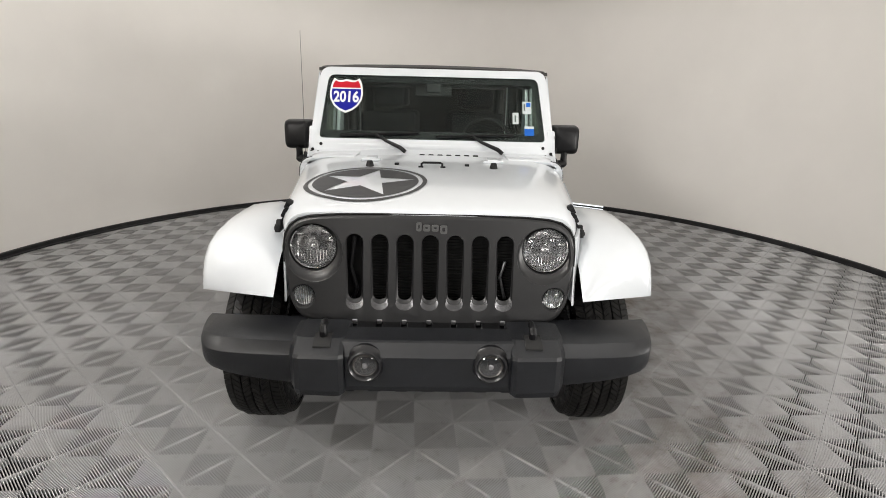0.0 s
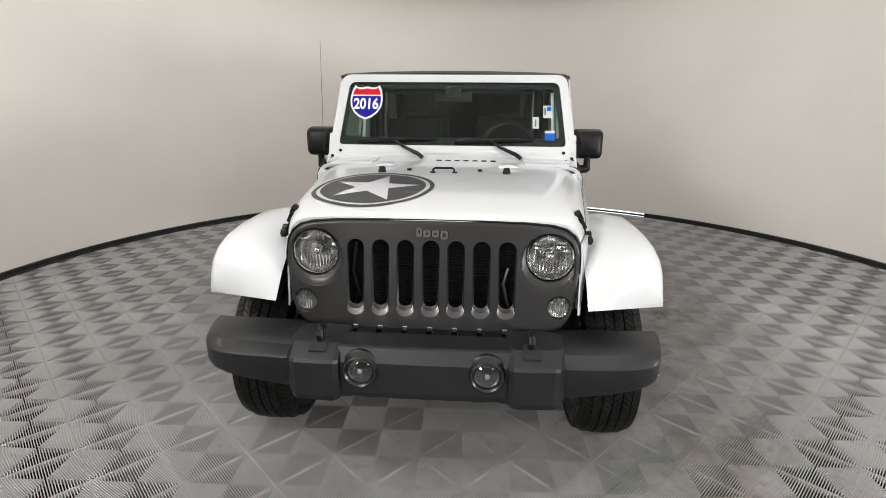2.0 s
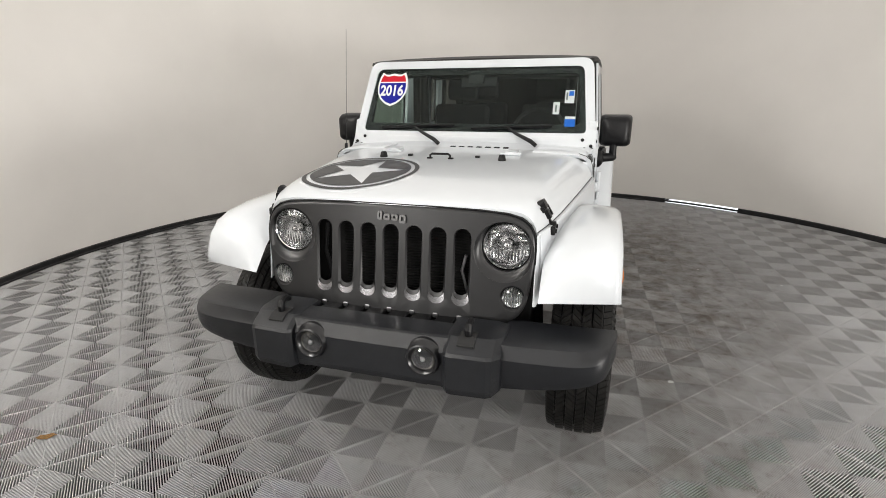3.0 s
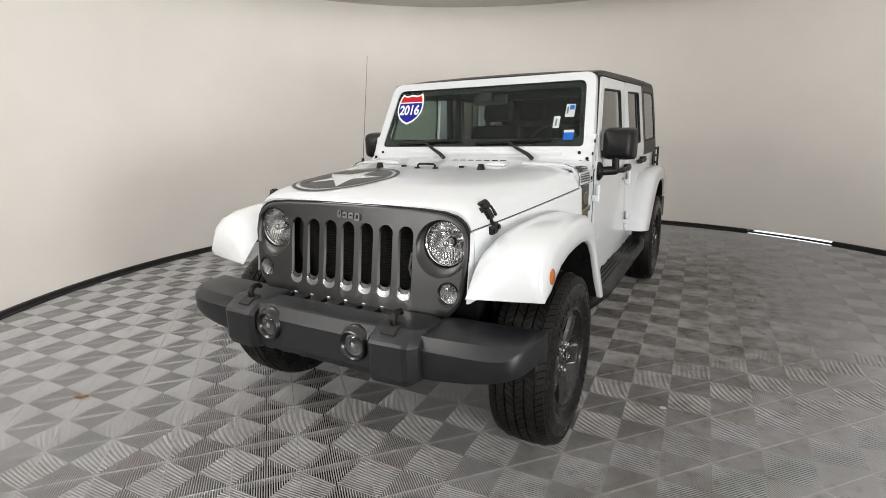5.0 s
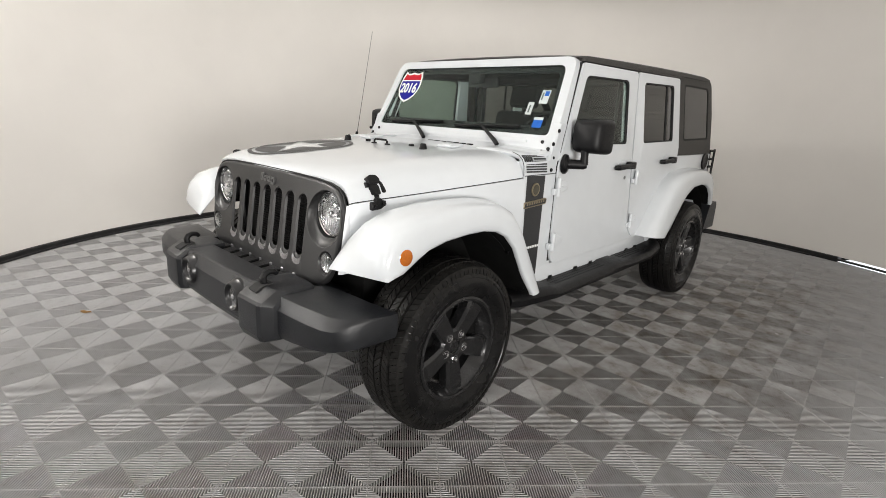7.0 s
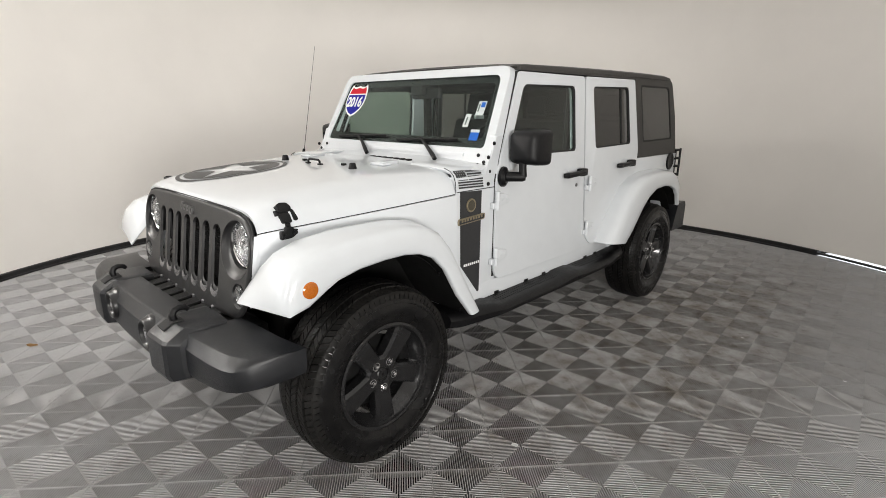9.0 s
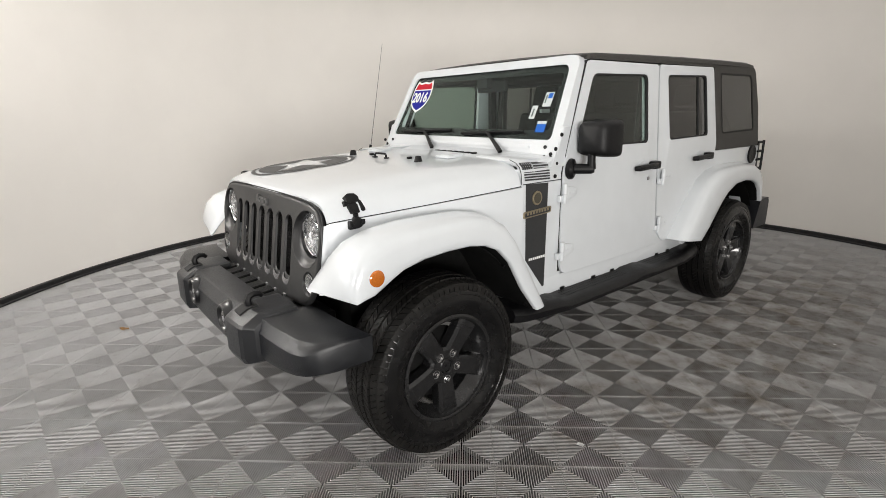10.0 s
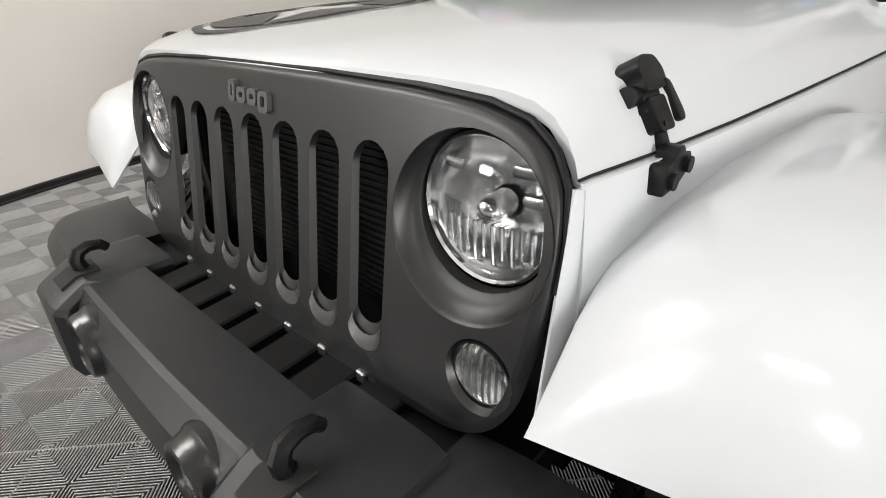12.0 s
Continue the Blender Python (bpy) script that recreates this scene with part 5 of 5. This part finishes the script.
# side steps
for s in (1, -1):
    rows = []
    for y, x0, x1, zt, zb in ((0.50, 0.70, 0.845, 0.515, 0.425), (0.56, 0.69, 0.885, 0.520, 0.425), (0.80, 0.69, 0.925, 0.515, 0.425), (0.84, 0.69, 0.93, 0.505, 0.425), (1.50, 0.69, 0.93, 0.505, 0.425), (1.54, 0.69, 0.93, 0.515, 0.425), (1.70, 0.69, 0.93, 0.515, 0.425), (1.74, 0.69, 0.93, 0.505, 0.425), (2.16, 0.69, 0.93, 0.505, 0.425), (2.20, 0.69, 0.925, 0.515, 0.425), (2.38, 0.69, 0.90, 0.525, 0.43), (2.46, 0.70, 0.86, 0.53, 0.44)):
        rows.append(sided(s, [(x0, y, zb + 0.03), (x0, y, zt), (x1 - 0.05, y, zt), (x1 - 0.015, y, zt - 0.012), (x1, y, zt - 0.035), (x1 - 0.01, y, zb + 0.02), (x1 - 0.05, y, zb)]))
    step = part("side_step", loft(rows, True, True), PLASTIC, car, "black plastic side step", 40)
    for y0, n in ((0.88, 30), (1.77, 18)):
        studs = bmesh.new()
        for i in range(n):
            for j in range(6):
                y, x = y0 + i * 0.0205 + (0.010 if j % 2 else 0), 0.735 + j * 0.026
                vs = [studs.verts.new((s * (x + a), y + b, 0.505 + c)) for a, b, c in ((-0.007, 0, 0), (0, -0.007, 0), (0.007, 0, 0), (0, 0.007, 0), (0, 0, 0.005))]
                for a, b in ((0, 1), (1, 2), (2, 3), (3, 0)):
                    studs.faces.new((vs[a], vs[b], vs[4]))
        tagged(part("step_tread", studs, PLASTIC, step), kind="stuff")
    for y in (0.95, 1.25, 1.45, 2.0, 2.15):
        part("step_clip", flipx(block(0.784, 0.792, y - 0.02, y + 0.02, 0.505, 0.522, 0.003, 1), s), PLASTIC, step)

# mirrors
for s in (1, -1):
    rows = []
    for y, x0, x1, z0, z1, k in ((0.98, 0.835, 0.945, 1.278, 1.395, 0.03), (0.995, 0.81, 0.968, 1.255, 1.418, 0.035), (1.04, 0.800, 0.980, 1.245, 1.428, 0.035), (1.11, 0.797, 0.986, 1.242, 1.432, 0.03), (1.135, 0.800, 0.984, 1.244, 1.430, 0.03)):
        rows.append([(s * u, y, v) for u, v in rounded([(x0, z0), (x1, z0), (x1, z1), (x0, z1)], k, 4)])
    mirror = part("door_mirror", loft(rows, True, True), PLASTIC, car, "black plastic door mirror", 45)
    part("mirror_glass", block(min(s * 0.812, s * 0.972), max(s * 0.812, s * 0.972), 1.133, 1.138, 1.258, 1.416, 0.001, 1), STEEL, mirror)
    part("mirror_arm", merge(tube([(s * 0.884, 1.012, 1.265), (s * 0.884, 1.015, 1.225), (s * 0.884, 1.018, 1.182)], [0.022, 0.021, 0.024], 14), tube([(s * 0.80, 0.962, 1.18), (s * 0.884, 1.018, 1.182), (s * 0.898, 1.027, 1.182)], [0.027, 0.026, 0.019], 16), tube([(s * 0.795, 0.959, 1.18), (s * 0.808, 0.961, 1.18), (s * 0.818, 0.965, 1.18)], [0.056, 0.054, 0.040], 24)), PLASTIC, mirror)

# interior
part("dashboard", merge(prism([(0.93, 1.10), (0.98, 1.275), (1.10, 1.30), (1.24, 1.27), (1.27, 1.16), (1.24, 1.0), (0.95, 0.95)], "x", -0.70, 0.70, 0.02, 2), block(0.22, 0.56, 1.14, 1.27, 1.25, 1.315, 0.02, 2)), TRIM, car, "black dashboard")
ring = [(0.385 + 0.185 * math.cos(a), 1.36 + 0.05 * math.sin(a), 1.275 + 0.18 * math.sin(a)) for a in [2 * math.pi * k / 28 for k in range(29)]]
wheel_s = part("steering_wheel", tube(ring, 0.016, 8, False), TRIM, car, "black steering wheel with metal trim")
part("steering_hub", merge(tube([(0.385, 1.20, 1.22), (0.385, 1.36, 1.27)], [0.03, 0.075], 14), tube([(0.21, 1.36, 1.28), (0.56, 1.36, 1.28)], 0.016, 8), tube([(0.385, 1.33, 1.10), (0.385, 1.36, 1.27)], 0.016, 8)), TRIM, wheel_s)
part("interior_mirror", merge(block(-0.125, 0.125, 1.15, 1.185, 1.598, 1.668, 0.015, 3), block(-0.05, 0.05, 1.07, 1.12, 1.62, 1.70, 0.012, 2), tube([(0, 1.17, 1.635), (0, 1.09, 1.68)], 0.014, 8)), TRIM, car, "black interior mirror")
part("interior_mirror_glass", block(-0.105, 0.105, 1.1855, 1.1875, 1.609, 1.658), STEEL, car)
for x, y in ((0.385, 1.62), (-0.385, 1.62), (0.385, 2.52), (-0.385, 2.52)):
    seat = part("seat", merge(block(x - 0.25, x + 0.25, y - 0.10, y + 0.42, 0.72, 0.92, 0.05, 3), moved(block(-0.24, 0.24, -0.06, 0.07, 0.0, 0.62, 0.05, 3), Matrix.Translation((x, y + 0.42, 0.86)) @ Matrix.Rotation(radians(-14), 4, "X"))), CLOTH, car, "dark cloth seat")
    part("headrest", moved(block(-0.135, 0.135, -0.05, 0.05, 0.66, 0.84, 0.04, 3), Matrix.Translation((x, y + 0.42, 0.86)) @ Matrix.Rotation(radians(-14), 4, "X")), CLOTH, seat)
for s in (1, -1):
    part("sport_bar", merge(tube([(s * 0.64, 1.20, 1.69), (s * 0.645, 1.9, 1.72), (s * 0.645, 2.8, 1.72), (s * 0.66, 3.25, 1.25), (s * 0.66, 3.30, 0.8)], 0.036, 10), tube([(s * 0.66, 1.95, 0.7), (s * 0.66, 1.95, 1.4), (s * 0.645, 1.95, 1.715)], 0.036, 10)), TRIM, car, "black padded sport bar")
    part("seat_belt", prism([(1.90, 0.9), (1.945, 0.9), (1.945, 1.68), (1.90, 1.68)], "x", s * 0.60, s * 0.604), DULL, car, "grey seat belt")
part("cross_bar", tube([(-0.645, 1.95, 1.72), (0.645, 1.95, 1.72)], 0.036, 10), TRIM, car)
part("speaker_bar", merge(block(-0.60, 0.60, 1.93, 2.03, 1.665, 1.73, 0.02, 2)), TRIM, car)
part("headliner", block(-0.70, 0.70, 1.25, 3.3, 1.752, 1.766), TRIM, car)
part("cabin_floor", block(-0.70, 0.70, 0.95, 3.6, 0.60, 0.66), TRIM, car)
for s in (1, -1):
    part("door_lining", merge(flipx(block(0.70, 0.748, 0.98, 1.90, 0.64, 1.26, 0.01, 1), s), flipx(block(0.70, 0.748, 1.97, 2.70, 0.64, 1.26, 0.01, 1), s)), TRIM, car)
part("firewall", block(-0.74, 0.74, 0.86, 0.90, 0.60, 1.22), TRIM, car)

# litter on the floor
def litter(name, x, y, turn, points, mat, label, category, curl=0.004):
    bm = bmesh.new()
    n = len(points)
    rings = [[bm.verts.new((px * k, py * k, 0.003 + curl * (math.hypot(px, py) / 0.03) * k * (0.6 + 0.4 * math.sin(3 * i)))) for i, (px, py) in enumerate(points)] for k in (1.0, 0.5)]
    c = bm.verts.new((0, 0, 0.003))
    for i in range(n):
        j = (i + 1) % n
        bm.faces.new((rings[0][i], rings[0][j], rings[1][j], rings[1][i]))
        bm.faces.new((rings[1][i], rings[1][j], c))
    bmesh.ops.solidify(bm, geom=bm.faces[:], thickness=0.0012)
    ob = link_mesh(name, bm, mat)
    ob.matrix_world = pose(x, y, 0.001, 0, 0, turn)
    return tagged(ob, label, category)


litter("paper_scrap", 1.296, 0.459, 20, [(-0.016, -0.011), (0.014, -0.013), (0.017, 0.008), (0.002, 0.014), (-0.015, 0.010)], PAPER, "small torn white paper scrap on the floor", "paper")
litter("dry_leaf", -1.62, -0.907, 30, [(-0.045, -0.004), (-0.02, -0.018), (0.012, -0.022), (0.032, -0.010), (0.046, 0.004), (0.02, 0.020), (-0.01, 0.018), (-0.03, 0.012)], LEAF, "small dry brown leaf on the floor", "leaf", 0.006)
litter("paper_crumb", 1.75, 2.55, 40, [(-0.009, -0.006), (0.009, -0.007), (0.010, 0.006), (-0.007, 0.008)], PAPER, "tiny white paper crumb on the floor", "paper", 0.002)
litter("paper_crumb", 2.35, 2.30, 10, [(-0.009, -0.006), (0.009, -0.007), (0.010, 0.006), (-0.007, 0.008)], PAPER, "tiny white paper crumb on the floor", "paper", 0.002)

# ---- floor tiles: ribs in four triangles, laid cornerwise to the car ----
S, TURN_T, X0, Y0 = 0.2018, radians(2.70), 0.9217, 0.2581
SIDE = S * math.sqrt(2)
RIBS = 28


def tile_data():
    """Ribs square to each side of the tile, mitred along its diagonals, and a thin border."""
    vs, fs = [], []
    p = SIDE / RIBS
    edge = SIDE / 2 - 0.0007
    for q in range(4):
        c, s = round(math.cos(q * math.pi / 2)), round(math.sin(q * math.pi / 2))
        def at(r, u, z):
            vs.append((c * r - s * u, s * r + c * u, z))
        for k in range(RIBS):
            u0 = (k + 0.5) * p - SIDE / 2
            b = len(vs)
            for w, z in ((0.0006, -0.030), (0.0008, -0.0030), (0.0021, -0.0024), (0.0017, 0.0)):
                for u in (u0 - w, u0 + w):
                    at(max(abs(u), 0.001), u, z)
                    at(edge - 0.0012, u, z)
            fs += [(b + 12, b + 13, b + 15, b + 14)]
            for a in (b, b + 4, b + 8):
                fs += [(a, a + 1, a + 5, a + 4), (a + 2, a + 6, a + 7, a + 3)]
        b = len(vs)
        for r, z in ((edge - 0.0010, -0.030), (edge - 0.0014, -0.0008), (edge, -0.0008), (edge - 0.0006, -0.030)):
            at(r, -r, z)
            at(r, r, z)
        fs += [(b, b + 2, b + 3, b + 1), (b + 2, b + 4, b + 5, b + 3), (b + 4, b + 6, b + 7, b + 5)]
    return vs, fs


TV, TF = tile_data()
tile_mesh = bpy.data.meshes.new("tile")
tile_mesh.from_pydata(TV, [], TF)
tile_mesh.materials.append(TILE)
tile_mesh.polygons.foreach_set("use_smooth", [True] * len(tile_mesh.polygons))
spots = []
ct, st = math.cos(TURN_T), math.sin(TURN_T)
for i in range(-40, 41):
    for j in range(-40, 41):
        if (i + j) % 2 == 0:
            continue
        x, y = X0 + S * (i * ct - j * st), Y0 + S * (i * st + j * ct)
        d = math.hypot(x - CX, y - CY)
        front = y < CY - 3.2 and -4.5 < x < 5.0 and y > -4.2
        if d < RAD + 0.12 or front:
            spots.append((math.hypot(x - 1.2, y + 0.6), x, y))
spots.sort()
A45 = math.pi / 4 + TURN_T
for d, x, y in spots[:300]:
    o = new("tile", tile_mesh)
    o.parent = floor
    o.location, o.rotation_euler = (x, y, 0), (0, 0, A45 + math.pi / 2 * random.randrange(4))
ca, sa = math.cos(A45), math.sin(A45)
base_v = np.array(TV)
all_v, all_f = [], []
for n, (d, x, y) in enumerate(spots[300:]):
    all_v.append(np.c_[base_v[:, 0] * ca - base_v[:, 1] * sa + x, base_v[:, 0] * sa + base_v[:, 1] * ca + y, base_v[:, 2]])
    all_f += [tuple(a + n * len(TV) for a in f) for f in TF]
far_mesh = bpy.data.meshes.new("tile_field")
far_mesh.from_pydata(np.concatenate(all_v).tolist(), [], all_f)
far_mesh.materials.append(TILE)
far_mesh.polygons.foreach_set("use_smooth", [True] * len(far_mesh.polygons))
far = new("tile_field", far_mesh)
far.parent = floor
tagged(far, "grey ribbed plastic floor tiles", kind="stuff")
